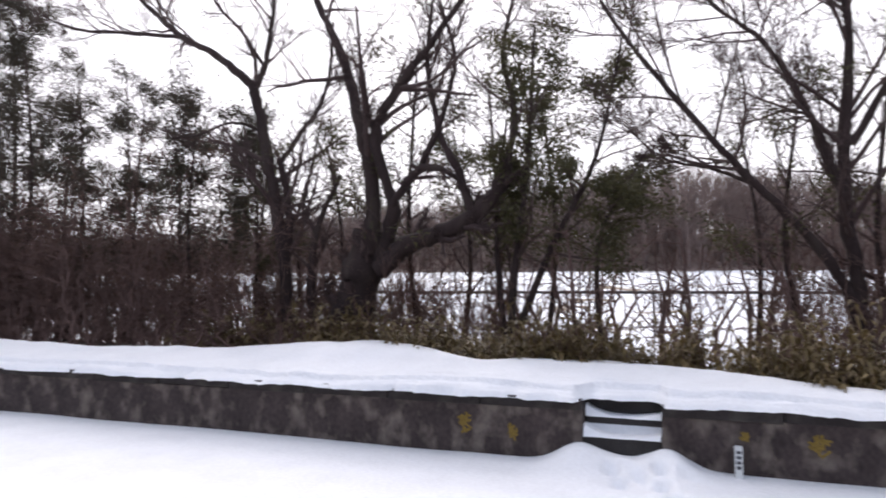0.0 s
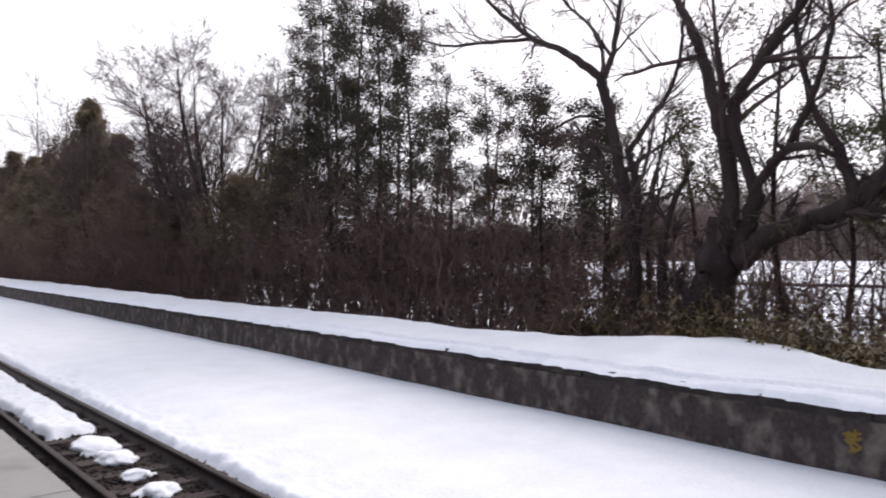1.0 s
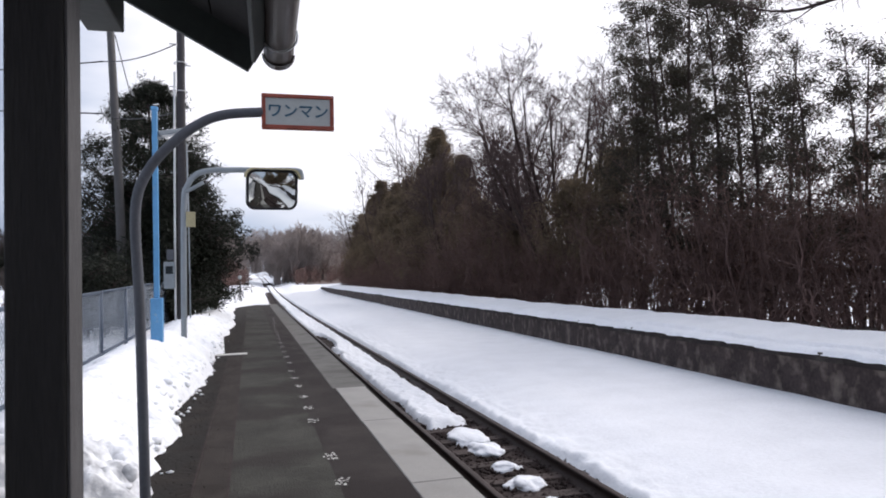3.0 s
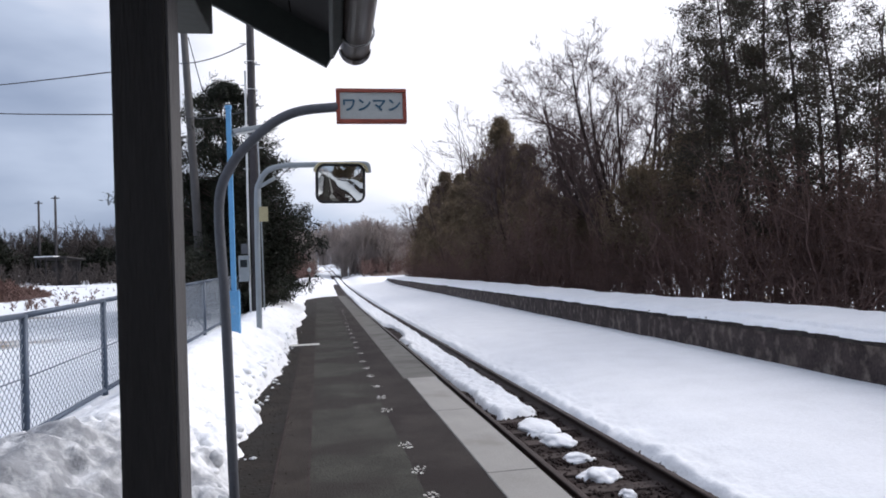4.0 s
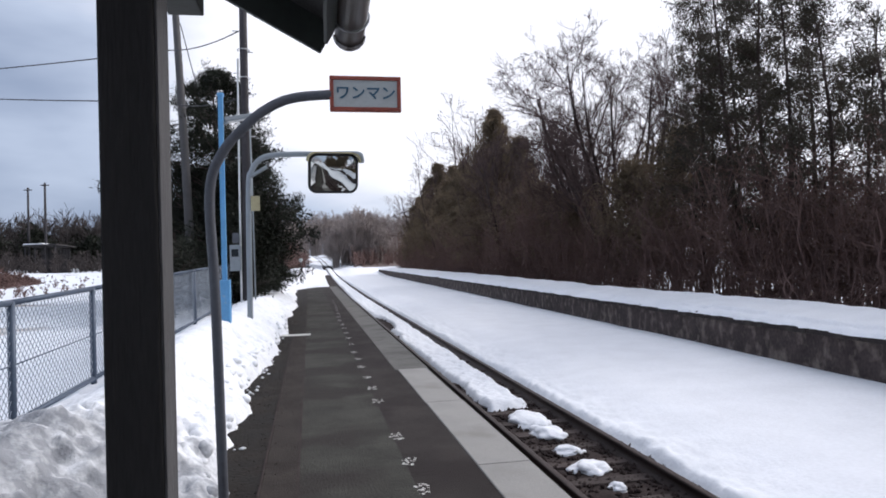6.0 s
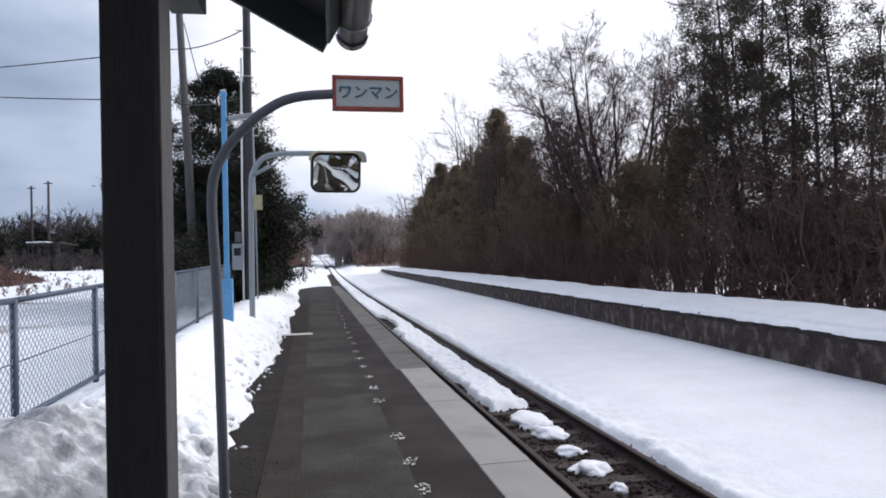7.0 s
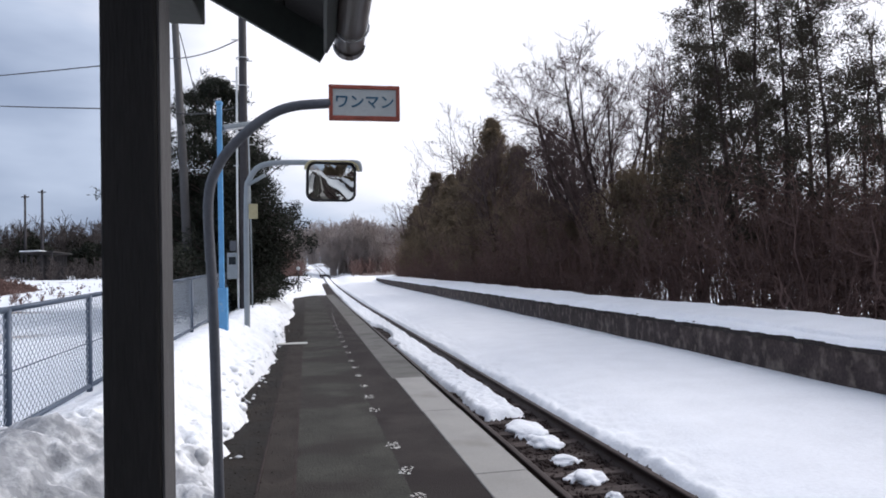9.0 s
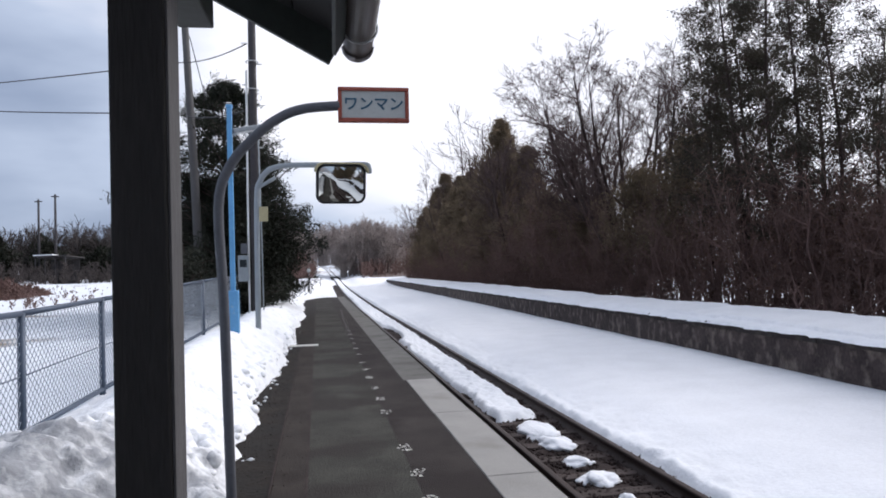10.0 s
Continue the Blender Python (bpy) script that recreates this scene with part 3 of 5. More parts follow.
bend_floor = sheet("woodland_floor", lines((-60, 60, 3)), lines((124, 215, 4)), lambda x, y: ground_height(x, y) + 0.15 - 1.2 * ease(6.5, 4.5, np.abs(x - 2.8)) - 0.8 * ease(128, 124, y), HILL, shift=yard_shift)
tagged(bend_floor, "brown woodland floor beyond the bend", "woodland floor", kind="structure")
litter = sheet("scrub_floor", lines((9.6, 17, 0.3)), lines((-40, 110, 0.5)), lambda x, y: np.maximum(ground_height(x, y), -0.06 - 0.4 * ease(11, 16, x)) + 0.09 + 0.12 * (fbm(x, y, 70) - 0.5) - 0.3 * ease(14, 17, x + 2.5 * ease(9, 5, y) + 2 * fbm(x / 2, y / 2, 71)) - 0.25 * ease(10.2, 9.6, x), LITTER)
tagged(litter, "dark leaf litter under the scrub", "leaf litter", kind="structure")

# ---- our platform ----
PLAT_END = 37.5
platform = thing("platform", "low concrete station platform with asphalt top", "platform", kind="structure")
boxed("platform_body", (-2.45, 1.24, -40, PLAT_END, -1.0, -0.03), FACE, platform, m=SLANT)
boxed("asphalt_strip", (-0.20, 0.48, -40, PLAT_END, -0.03, 0.0), ASPHALT, platform, m=SLANT)
boxed("asphalt_strip", (0.48, 0.925, -40, PLAT_END, -0.03, 0.001), BROWN_ASPHALT, platform, m=SLANT)
boxed("old_asphalt", (-2.45, -0.206, -40, PLAT_END, -0.03, -0.005), OLD_ASPHALT, platform, m=SLANT)
boxed("patched_strip", (-0.42, -0.21, -40, 12.7, -0.02, 0.0), CURB, platform, "brown patched asphalt strip", m=SLANT)
for x0, y1 in ((-0.214, PLAT_END), (-0.436, 12.7)):
    boxed("asphalt_seam", (x0, x0 + 0.014, -40, y1, -0.01, 0.0035), BALLAST, platform, "dark open joint", m=SLANT)
for i in range(15):
    y0 = 8.27 + i * 1.99 + 0.004
    boxed("worn_edge_slab", (0.875, 1.285, y0, min(y0 + 1.982, PLAT_END), -0.16, 0.006), OLD_SLAB, platform, bevel=0.008, m=SLANT)
first = boxed("edge_slab", (0.937, 1.290, 0.005, 1.985, -0.16, 0.008), SLAB, platform, bevel=0.008)
for k in range(-12, 2):
    ob = first if k == 1 else new("edge_slab", first.data)
    y0 = 4.29 + k * 1.99
    ob.parent, ob.location = platform, (track_x(y0 + 1).item() + RNG.normal(0, 0.002), y0, RNG.normal(0, 0.0015))
    ob.rotation_euler.z = 0.0235

# worn white guide marks in a row, each broken into flakes
for n, y in enumerate([3.42, 3.967, 4.519, 5.174, 6.514, 7.192, 7.866, 8.677, 9.391, 10.10, 11.09, 12.0, 12.9, 13.8, 14.7, 15.66, 16.7, 17.8, 18.9, 20.0, 21.2, 22.5, 24.0]):
    V, Q = [], []
    cx = 0.535 - 0.028 * (y - 3.4) + 0.0006 * (y - 3.4) ** 2
    for _ in range(30):
        e = RNG.uniform(0, 6)
        s = e - math.floor(e) - 0.5
        px, py = [(s, -0.5), (0.5, s), (s, 0.5), (-0.5, s), (s, 0.0), (0.0, s)][int(e)]
        px, py = cx + px * 0.072 + RNG.normal(0, 0.009), y + py * 0.14 + RNG.normal(0, 0.014)
        r = RNG.uniform(0.004, 0.014)
        a0 = RNG.uniform(0, 6)
        k = len(V)
        V += [(px + r * RNG.uniform(0.6, 1.3) * math.cos(a0 + q * 1.57), py + 1.3 * r * RNG.uniform(0.6, 1.3) * math.sin(a0 + q * 1.57), 0.004) for q in range(4)]
        Q.append((k, k + 1, k + 2, k + 3))
    place("guide_mark", raw_mesh("guide_mark", np.array(V), Q), WORN_WHITE, platform)
boxed("stop_line", (-0.86, -0.32, 12.72, 13.0, 0.001, 0.012), WORN_WHITE, platform, "worn white painted bar", bevel=0.004)

# ---- track ----
railway = thing("railway_track", "single rusty railway track half buried in snow", "railway track", kind="structure")


def rail(name, x):
    prof = [(-0.06, -0.15), (0.06, -0.15), (0.06, -0.135), (0.012, -0.12), (0.010, -0.04), (0.033, -0.03), (0.033, -0.004), (0.024, 0.0), (-0.024, 0.0), (-0.033, -0.004), (-0.033, -0.03), (-0.010, -0.04), (-0.012, -0.12), (-0.06, -0.135)]
    ys = np.concatenate([np.arange(-60, 60, 10.0), np.arange(60, 335, 5.0)])
    V = np.array([[x + px + track_x(y), y, -0.787 + pz + track_z(y)] for y in ys for px, pz in prof])
    k = len(prof)
    Q = [(i * k + j, i * k + (j + 1) % k, (i + 1) * k + (j + 1) % k, (i + 1) * k + j) for i in range(len(ys) - 1) for j in range(k)]
    return place(name, raw_mesh(name, V, Q), RAIL, railway)


rail("rail", 2.195)
rail("rail", 3.262)
bm = bmesh.new()
box(bm, 1.72, 3.74, -0.10, 0.10, -1.06, -0.912, bevel=0.012)
sleeper = part("sleeper", bm, SLEEPER, railway)
sleeper.location.y = 3.0
for i in range(1, 120):
    ob = new("sleeper", sleeper.data)
    ob.parent = railway
    y0 = 3.0 - 12 + i * 0.62 + (90 if i > 84 else 0)
    ob.location = (track_x(y0).item() + RNG.normal(0, 0.015), y0, track_z(y0).item() + RNG.normal(0, 0.006))
    ob.rotation_euler.z = RNG.normal(0, 0.012)
bed = sheet("ballast_bed", lines((1.25, 3.72, 0.06)), lines((-20, 2, 0.5), (2, 13, 0.06), (13, 110, 1.0)), lambda x, y: -0.935 + 0.07 * (fbm(x * 5, y * 6, 4) - 0.5) + track_z(y), BALLAST, shift=lambda X, Y: track_x(Y))
tagged(bed, "rust-brown track ballast between the sleepers", "ballast", kind="structure")
# loose stones where the snow has gone
n = 4500
c = np.stack([RNG.uniform(1.4, 3.6, n), RNG.uniform(3.2, 12.0, n), np.full(n, -0.93)], 1)
c[:, 0] += track_x(c[:, 1])
octa = np.array([(1, 0, 0), (0, 1, 0), (-1, 0, 0), (0, -1, 0), (0, 0, 1), (0, 0, -1)], float)
S = RNG.uniform(0.015, 0.045, (n, 1, 1)) * RNG.uniform(0.6, 1.2, (n, 6, 1))
V = (c[:, None] + octa[None] * S).reshape(-1, 3)
tri = np.array([(0, 1, 4), (1, 2, 4), (2, 3, 4), (3, 0, 4), (1, 0, 5), (2, 1, 5), (3, 2, 5), (0, 3, 5)])
stones = place("ballast_stones", raw_mesh("ballast_stones", V, None, (np.arange(n)[:, None, None] * 6 + tri).reshape(-1, 3)), BALLAST)
tagged(stones, "loose rust-brown ballast stones", "gravel", kind="stuff")


# snow lying between the rails
def strip_height(x, y):
    edge_l = 2.36 + 0.20 * ease(0.5, 0.8, fbm(y * 0.45, y * 0 + 1.5, 12)) + 0.12 * (fbm(y * 2.5, x * 3, 13) - 0.5) - 0.08 * ease(14, 30, y)
    edge_r = 3.07 + 0.10 * ease(10.5, 30, y) + 0.09 * (fbm(y * 1.8, y * 0 + 4, 14) - 0.5)
    inside = ease(edge_l - 0.05, edge_l + 0.08, x) * ease(edge_r + 0.05, edge_r - 0.09, x)
    front = ease(9.75, 10.1, y - 0.3 * (fbm(x * 2, y * 2, 15) - 0.5) + 0.25 * (2.7 - x))
    # a thawed patch further on
    bare = 1 - ease(0.9, 0.4, ((y - 24.5) / 3.2) ** 2 + ((x - 2.45) / 0.30) ** 2)
    return -1.03 + (0.21 + 0.05 * (fbm(x * 4, y * 4, 16) - 0.5) + 0.06 * (fbm(x * 12, y * 12, 17, 2) - 0.5)) * np.sqrt(inside * front * bare) + track_z(y)


strip = sheet("track_snow", lines((1.95, 3.3, 0.03)), lines((9.0, 16, 0.045), (16, 40, 0.25), (40, 140, 1.0)), strip_height, SNOW, shift=lambda X, Y: track_x(Y))
tagged(strip, "band of white snow lying between the rails", "snow", kind="structure")


def snow_clump(at, size, seed, label, angle=0.0):
    bm = bmesh.new()
    bmesh.ops.create_icosphere(bm, subdivisions=4, radius=1.0)
    for v in bm.verts:
        d = v.co.normalized()
        lump = 0.85 + 0.30 * noise.noise(d * 1.4 + Vector((seed, seed * 2.0, 0))) + 0.13 * noise.noise(d * 3.5 + Vector((seed, 0, 5))) + 0.05 * noise.noise(d * 9)
        v.co = Vector((d.x * size[0] * lump, d.y * size[1] * lump, max(d.z, -0.25) * size[2] * lump))
    ob = part("snow_clump", bm, SNOW, None, smooth=True)
    ob.location, ob.rotation_euler.z = at, angle
    return tagged(ob, label, "snow clump", "melting snow clumps on the track")


snow_clump((2.66, 9.02, -0.925), (0.30, 0.50, 0.13), 1.3, "large lump of melting snow on the sleepers", 0.15)
snow_clump((2.70, 8.32, -0.925), (0.24, 0.36, 0.11), 2.1, "lump of melting snow on the sleepers", 0.2)
snow_clump((2.68, 7.55, -0.925), (0.21, 0.17, 0.075), 3.4, "low patch of melting snow on the ballast", -0.5)
snow_clump((2.67, 6.86, -0.925), (0.25, 0.25, 0.11), 4.9, "rounded lump of snow on the ballast", 0.5)
snow_clump((2.70, 6.24, -0.93), (0.10, 0.10, 0.07), 5.7, "small leftover of snow on the ballast")

# ---- opposite platform ----
WX = 8.1
old_platform = thing("old_platform", "disused platform with stained retaining wall", "platform", kind="structure")
NOTCH = (0.065, 0.92)
boxed("wall_north", (WX, WX + 0.35, NOTCH[1], 108, -1.1, -0.13), WALL, old_platform)
boxed("wall_south", (WX, WX + 0.35, -45, NOTCH[0], -1.1, -0.13), WALL, old_platform)
boxed("fill", (WX + 1.35, 10.6, -45, 108, -1.1, -0.05), LITTER, old_platform)
boxed("fill", (WX + 0.35, WX + 1.35, NOTCH[1] + 0.05, 108, -1.1, -0.05), LITTER, old_platform)
boxed("fill", (WX + 0.35, WX + 1.35, -45, NOTCH[0] - 0.05, -1.1, -0.05), LITTER, old_platform)
bm = bmesh.new()
box(bm, WX - 0.035, WX + 0.36, 0.006, 1.194, -0.13, 0.0, bevel=0.012)
cop = part("coping_stone", bm, COPING, old_platform)
cop.location.y = NOTCH[1]
for i in range(1, 88):
    ob = new("coping_stone", cop.data)
    ob.parent, ob.location = old_platform, (RNG.normal(0, 0.008), NOTCH[1] + i * 1.2, RNG.normal(0, 0.006))
for i in range(1, 34):
    ob = new("coping_stone", cop.data)
    ob.parent, ob.location = old_platform, (RNG.normal(0, 0.008), NOTCH[0] - i * 1.2, RNG.normal(0, 0.006))

steps = thing("steps", "three dark concrete steps capped with snow", "steps", kind="structure")
for i, (x0, z1) in enumerate(((WX + 0.02, -0.40), (WX + 0.20, -0.205), (WX + 0.38, 0.0))):
    boxed("step", (x0, WX + 1.35, NOTCH[0] + 0.002, NOTCH[1] - 0.002, -1.1, z1), STEP_M, steps, bevel=0.015)
for x0, z, seed in ((WX + 0.02, -0.40, 3), (WX + 0.20, -0.205, 7)):
    cap = sheet("step_snow", np.linspace(x0 - 0.03, x0 + 0.19, 10), np.linspace(NOTCH[0] + 0.01, NOTCH[1] - 0.01, 26),
                lambda x, y, x0=x0, z=z, seed=seed: z - 0.016 + (0.020 + 0.10 * np.abs((y - 0.47) / 0.43) ** 2.6 * (0.8 + 0.5 * (y - 0.47))) * ease(x0 - 0.03, x0 + 0.005, x) + 0.012 * (fbm(x * 9, y * 9, seed) - 0.5), SNOW)
    cap.parent = steps


def old_top(x, y):
    rise = ease(WX - 0.12, WX - 0.05, x)
    # a second layer lies back from the ragged lip
    ledge = WX + 0.03 + 0.22 * fbm(y * 0.9, y * 0 + 5, 28) + 0.15 * (fbm(y * 6, x * 2, 29, 3) - 0.5)
    z = -0.025 - 0.05 * (fbm(y * 2.5, y * 0 + 2, 27) - 0.5) + rise * 0.06 + 0.03 * ease(WX - 0.05, WX + 0.06, x) + 0.065 * ease(ledge, ledge + 0.035, x) + 0.03 * ease(WX + 0.2, WX + 0.6, x) + 0.10 * ease(WX + 0.5, WX + 1.6, x)
    z = z + rise * (0.10 * (fbm(x / 1.7, y / 2.6, 21) - 0.5) + 0.03 * (fbm(x * 2.5, y * 1.2, 22) - 0.5) + 0.06 * (fbm(x * 9, y * 3.0, 26, 3) - 0.5) * ease(WX + 0.6, WX + 0.1, x))
    z = z + 0.10 * np.exp(-(((y - 4.3) / 1.6) ** 2)) * ease(8.6, 9.6, x)
    back = 10.0 - 0.5 * ease(7, 10, y) - 1.15 * ease(1.0, -2.2, y) + 0.7 * ease(20, 60, y) + 0.5 * np.exp(-(((y - 5) / 1.6) ** 2)) - 0.7 * np.exp(-(((y - 2.6) / 0.8) ** 2)) + 0.4 * (fbm(y / 2.0, y * 0 + 3, 23) - 0.5)
    return z - 0.35 * ease(back, back + 0.6, x)


top_snow = sheet("platform_snow", lines((WX - 0.12, WX + 0.6, 0.03), (WX + 0.6, 11.4, 0.12)), lines((-40, -6, 1.0), (-6, 16, 0.07), (16, 45, 0.25), (45, 107, 1.0)), old_top, SNOW,
                 shift=lambda X, Y: (0.13 * (fbm(Y * 2.2, Y * 0 + 6, 24) - 0.5) + 0.21 * (fbm(Y * 9, Y * 0, 25, 3) - 0.5)) * ease(WX + 0.3, WX, X)
                 + 0.34 * ease(NOTCH[0] - 0.06, NOTCH[0] + 0.04, Y) * ease(NOTCH[1] + 0.06, NOTCH[1] - 0.04, Y) * ease(WX + 0.9, WX + 0.2, X))
tagged(top_snow, "smooth white snow lying along the old platform", "snow", kind="structure")

# yellow paint marks on the wall, worn past reading
for n, (yc, zc, w, h) in enumerate(((2.30, -0.37, 0.20, 0.30), (1.72, -0.42, 0.13, 0.17), (-1.45, -0.34, 0.20, 0.27), (-0.76, -0.29, 0.10, 0.10))):
    mark = thing("yellow_mark", "worn yellow paint mark on the wall", "paint mark", (WX - 0.003, yc, zc), "yellow paint marks on the wall")
    for q in range(16):
        a = RNG.choice([0.1, 1.45, 0.6, -0.7])
        ln = RNG.uniform(0.2, 0.6) * (w if abs(a) < 0.9 else h)
        ob = boxed("brush_stroke", (-0.003, 0.002, -ln / 2, ln / 2, -0.013, 0.013), YELLOW, mark)
        ob.location, ob.rotation_euler.x = (-0.0004 * q, RNG.uniform(-0.33, 0.33) * w, RNG.uniform(-0.33, 0.33) * h), a

stake = thing("marker_stake", "short white marker stake with dark lettering", "marker stake", (7.98, -0.69, -0.80))
stake_body = boxed("stake", (-0.045, 0.045, -0.038, 0.038, 0.0, 0.425), WHITE_PLASTIC, stake, bevel=0.008)
for k in range(4):
    boxed("print_bar", (-0.049, -0.0455, -0.022, 0.022, 0.20 + 0.052 * k, 0.232 + 0.052 * k), STROKE, stake_body)

# ---- bank of cleared snow ----
def bank_height(x, y):
    edge = -0.80 - 0.012 * (y - 8) + 0.16 * (fbm(y * 0.9, y * 0 + 8, 31) - 0.5) * 1.6 + 0.20 * (fbm(y * 3.2, x * 2.0, 32, 2) - 0.5) + 0.05 * (fbm(y * 9, x * 2, 37, 2) - 0.5) + 0.14 * np.exp(-(((y - 4.0) / 0.7) ** 2)) - 0.35 * ease(20, 34, y) + 0.9 * ease(34.5, 38, y)
    d = edge - x
    crest = 0.42 + 0.16 * ease(4, 9, y) - 0.18 * ease(12, 26, y) + 0.16 * (fbm(y / 2.1, y * 0, 33) - 0.5)
    z = crest * (0.36 * np.sqrt(ease(0, 0.14, d)) + 0.64 * ease(0.1, 0.75, d))
    fall = ease(-1.45, -2.75, x)
    z = z * (1 - fall) + fall * (-0.06 + 0.022 * np.clip(y - 6, 0, 12))
    lumps = ease(0.02, 0.25, d)
    z = z + lumps * (0.20 * (fbm(x * 2.0, y * 2.0, 34) - 0.5) + (0.03 + 0.10 * ease(0.7, 0.2, d) + 0.06 * ease(6, 4.5, y)) * (fbm(x * 6, y * 6, 35, 3) - 0.5) + (0.02 + 0.05 * ease(0.6, 0.1, d) + 0.13 * ease(6, 4.5, y)) * (fbm(x * 14, y * 14, 36, 3) - 0.5)) * (1 - 0.6 * fall)
    z = z + 0.16 * np.exp(-(((y - 3.6) / 0.9) ** 2) - ((x + 1.9) / 0.7) ** 2)
    tail = ease(PLAT_END + 3, PLAT_END - 2, y)
    return np.where(d < 0, -0.02, z) * tail - 0.02 - 0.3 * ease(-2.85, -3.3, x)


bank = sheet("snow_bank", lines((-3.4, -1.35, 0.045), (-1.35, -0.4, 0.022)), lines((-6, 2.5, 0.15), (2.5, 10, 0.03), (10, 22, 0.09), (22, 42, 0.25)), bank_height, DIRTY_SNOW)
tagged(bank, "lumpy bank of cleared grey-white snow on the platform", "snow bank", kind="structure")


def snow_lumps(n):
    """Rounded clods that break the bank's foot, half sunk into it."""
    bm = bmesh.new()
    bmesh.ops.create_icosphere(bm, subdivisions=2, radius=1.0)
    U = np.array([v.co[:] for v in bm.verts])
    F = np.array([[v.index for v in f.verts] for f in bm.faces])
    bm.free()
    y = 2.8 + 16 * RNG.random(n) ** 1.3
    gx_ = np.linspace(-1.6, -0.4, 241)
    foot = np.array([gx_[np.nonzero(bank_height(gx_, np.full(241, v)) > 0.0)[0].max()] for v in y])
    x = foot - np.abs(RNG.normal(0.02, 0.10, n))
    z = np.maximum(bank_height(x, y), 0.0)
    r = RNG.uniform(0.020, 0.058, n) * RNG.uniform(0.7, 1.2, n)
    S = r[:, None, None] * np.stack([RNG.uniform(0.8, 1.3, n), RNG.uniform(0.8, 1.4, n), RNG.uniform(0.6, 1.0, n)], 1)[:, None]
    bump = 1 + 0.35 * (vnoise(U[None, :, 0] * 1.7 + 7.0 * np.arange(n)[:, None], U[None, :, 1] * 1.7 + U[None, :, 2] * 1.3, 61) - 0.5)
    V = np.stack([x, y, z - 0.4 * r], 1)[:, None] + U[None] * S * bump[..., None]
    mesh = raw_mesh("snow_lumps", V.reshape(-1, 3), None, (np.arange(n)[:, None, None] * len(U) + F).reshape(-1, 3))
    mesh.polygons.foreach_set("use_smooth", np.ones(len(mesh.polygons), bool))
    return tagged(place("snow_lumps", mesh, DIRTY_SNOW), "rounded clods of snow along the bank's foot", "snow", kind="stuff")


snow_lumps(130)


def crumbs(name, n, mat, label, reach, sizes):
    """Small loose lumps along the foot of the bank."""
    y = RNG.uniform(3.0, 16.0, n)
    x = -0.86 - 0.012 * (y - 8) + np.abs(RNG.normal(0, reach, n))
    c = np.stack([x, y, np.full(n, 0.002)], 1)
    S = RNG.uniform(*sizes, (n, 1, 1)) * RNG.uniform(0.6, 1.3, (n, 6, 1))
    V = (c[:, None] + octa[None] * S * np.array([1, 1, 0.7])).reshape(-1, 3)
    ob = place(name, raw_mesh(name, V, None, (np.arange(n)[:, None, None] * 6 + tri).reshape(-1, 3)), mat)
    return tagged(ob, label, "debris", kind="stuff")


crumbs("snow_crumbs", 45, DIRTY_SNOW, "small white snow crumbs at the bank's foot", 0.10, (0.008, 0.03))
crumbs("grit", 1400, OLD_ASPHALT, "dark wet grit on the old asphalt", 0.22, (0.002, 0.007))

# ---- shelter ----
shelter = thing("platform_shelter", "dark timber shelter roof with a brown gutter", "shelter", (-0.36, 1.45, 0))
o = Vector((-0.36, 1.45, 0))


def local(*p):
    return tuple(Vector(p) - o)


def sbox(name, x0, x1, y0, y1, z0, z1, mat, bevel=0.004, label=""):
    return boxed(name, (x0 - o.x, x1 - o.x, y0 - o.y, y1 - o.y, z0, z1), mat, shelter, label, bevel)


sbox("post", -0.415, -0.312, 1.40, 1.50, -0.01, 2.03, POST_WOOD, 0.005, "weathered dark square post")
# thin facing added to make the post's right side paler than the rest
sbox("post_side", -0.3115, -0.306, 1.405, 1.497, 0.062, 2.02, POST_SIDE, 0.001, "pale grey facing on the post's right side")
sbox("post_foot", -0.45, -0.28, 1.36, 1.54, -0.05, 0.06, FACE, 0.01)
sbox("eave_beam", -0.413, -0.318, -3.6, 2.02, 2.03, 2.16, SHEET)
sbox("post", -0.415, -0.312, -3.2, -3.1, -0.01, 2.03, POST_WOOD, 0.005)
# sloping roof: a thick deck of boards under metal, verge boards at its end
SLOPE = math.atan2(0.195, 0.347)
deck = pose(*local(0.02, 0, 2.17), 0, math.degrees(SLOPE), 0)


def rbox(name, u0, u1, y0, y1, w0, w1, mat, bevel=0.003, label=""):
    return boxed(name, (u0, u1, y0, y1, w0, w1), mat, shelter, label, bevel, deck)


rbox("roof_sheet", -2.6, 0.06, -4.0, 2.62, 0.055, 0.075, SHEET)
for i in range(13):
    rbox("roof_board", -2.58 + i * 0.2, -2.385 + i * 0.2, -4.0, 2.54, 0.035, 0.053, POST_WOOD)
rbox("verge_board", -2.6, 0.02, 2.54, 2.565, -0.075, 0.055, SHEET)
for i in range(6):
    rbox("rafter", -2.5, -0.01, -3.7 + i * 1.12, -3.64 + i * 1.12, -0.04, 0.034, POST_WOOD)
rbox("fascia_board", 0.02, 0.035, -4.0, 2.50, -0.05, 0.05, SHEET)
sbox("back_post", -2.55, -2.44, 1.30, 1.41, -0.4, 3.30, POST_WOOD)
sbox("back_post", -2.55, -2.44, -3.2, -3.09, -0.4, 3.30, POST_WOOD)
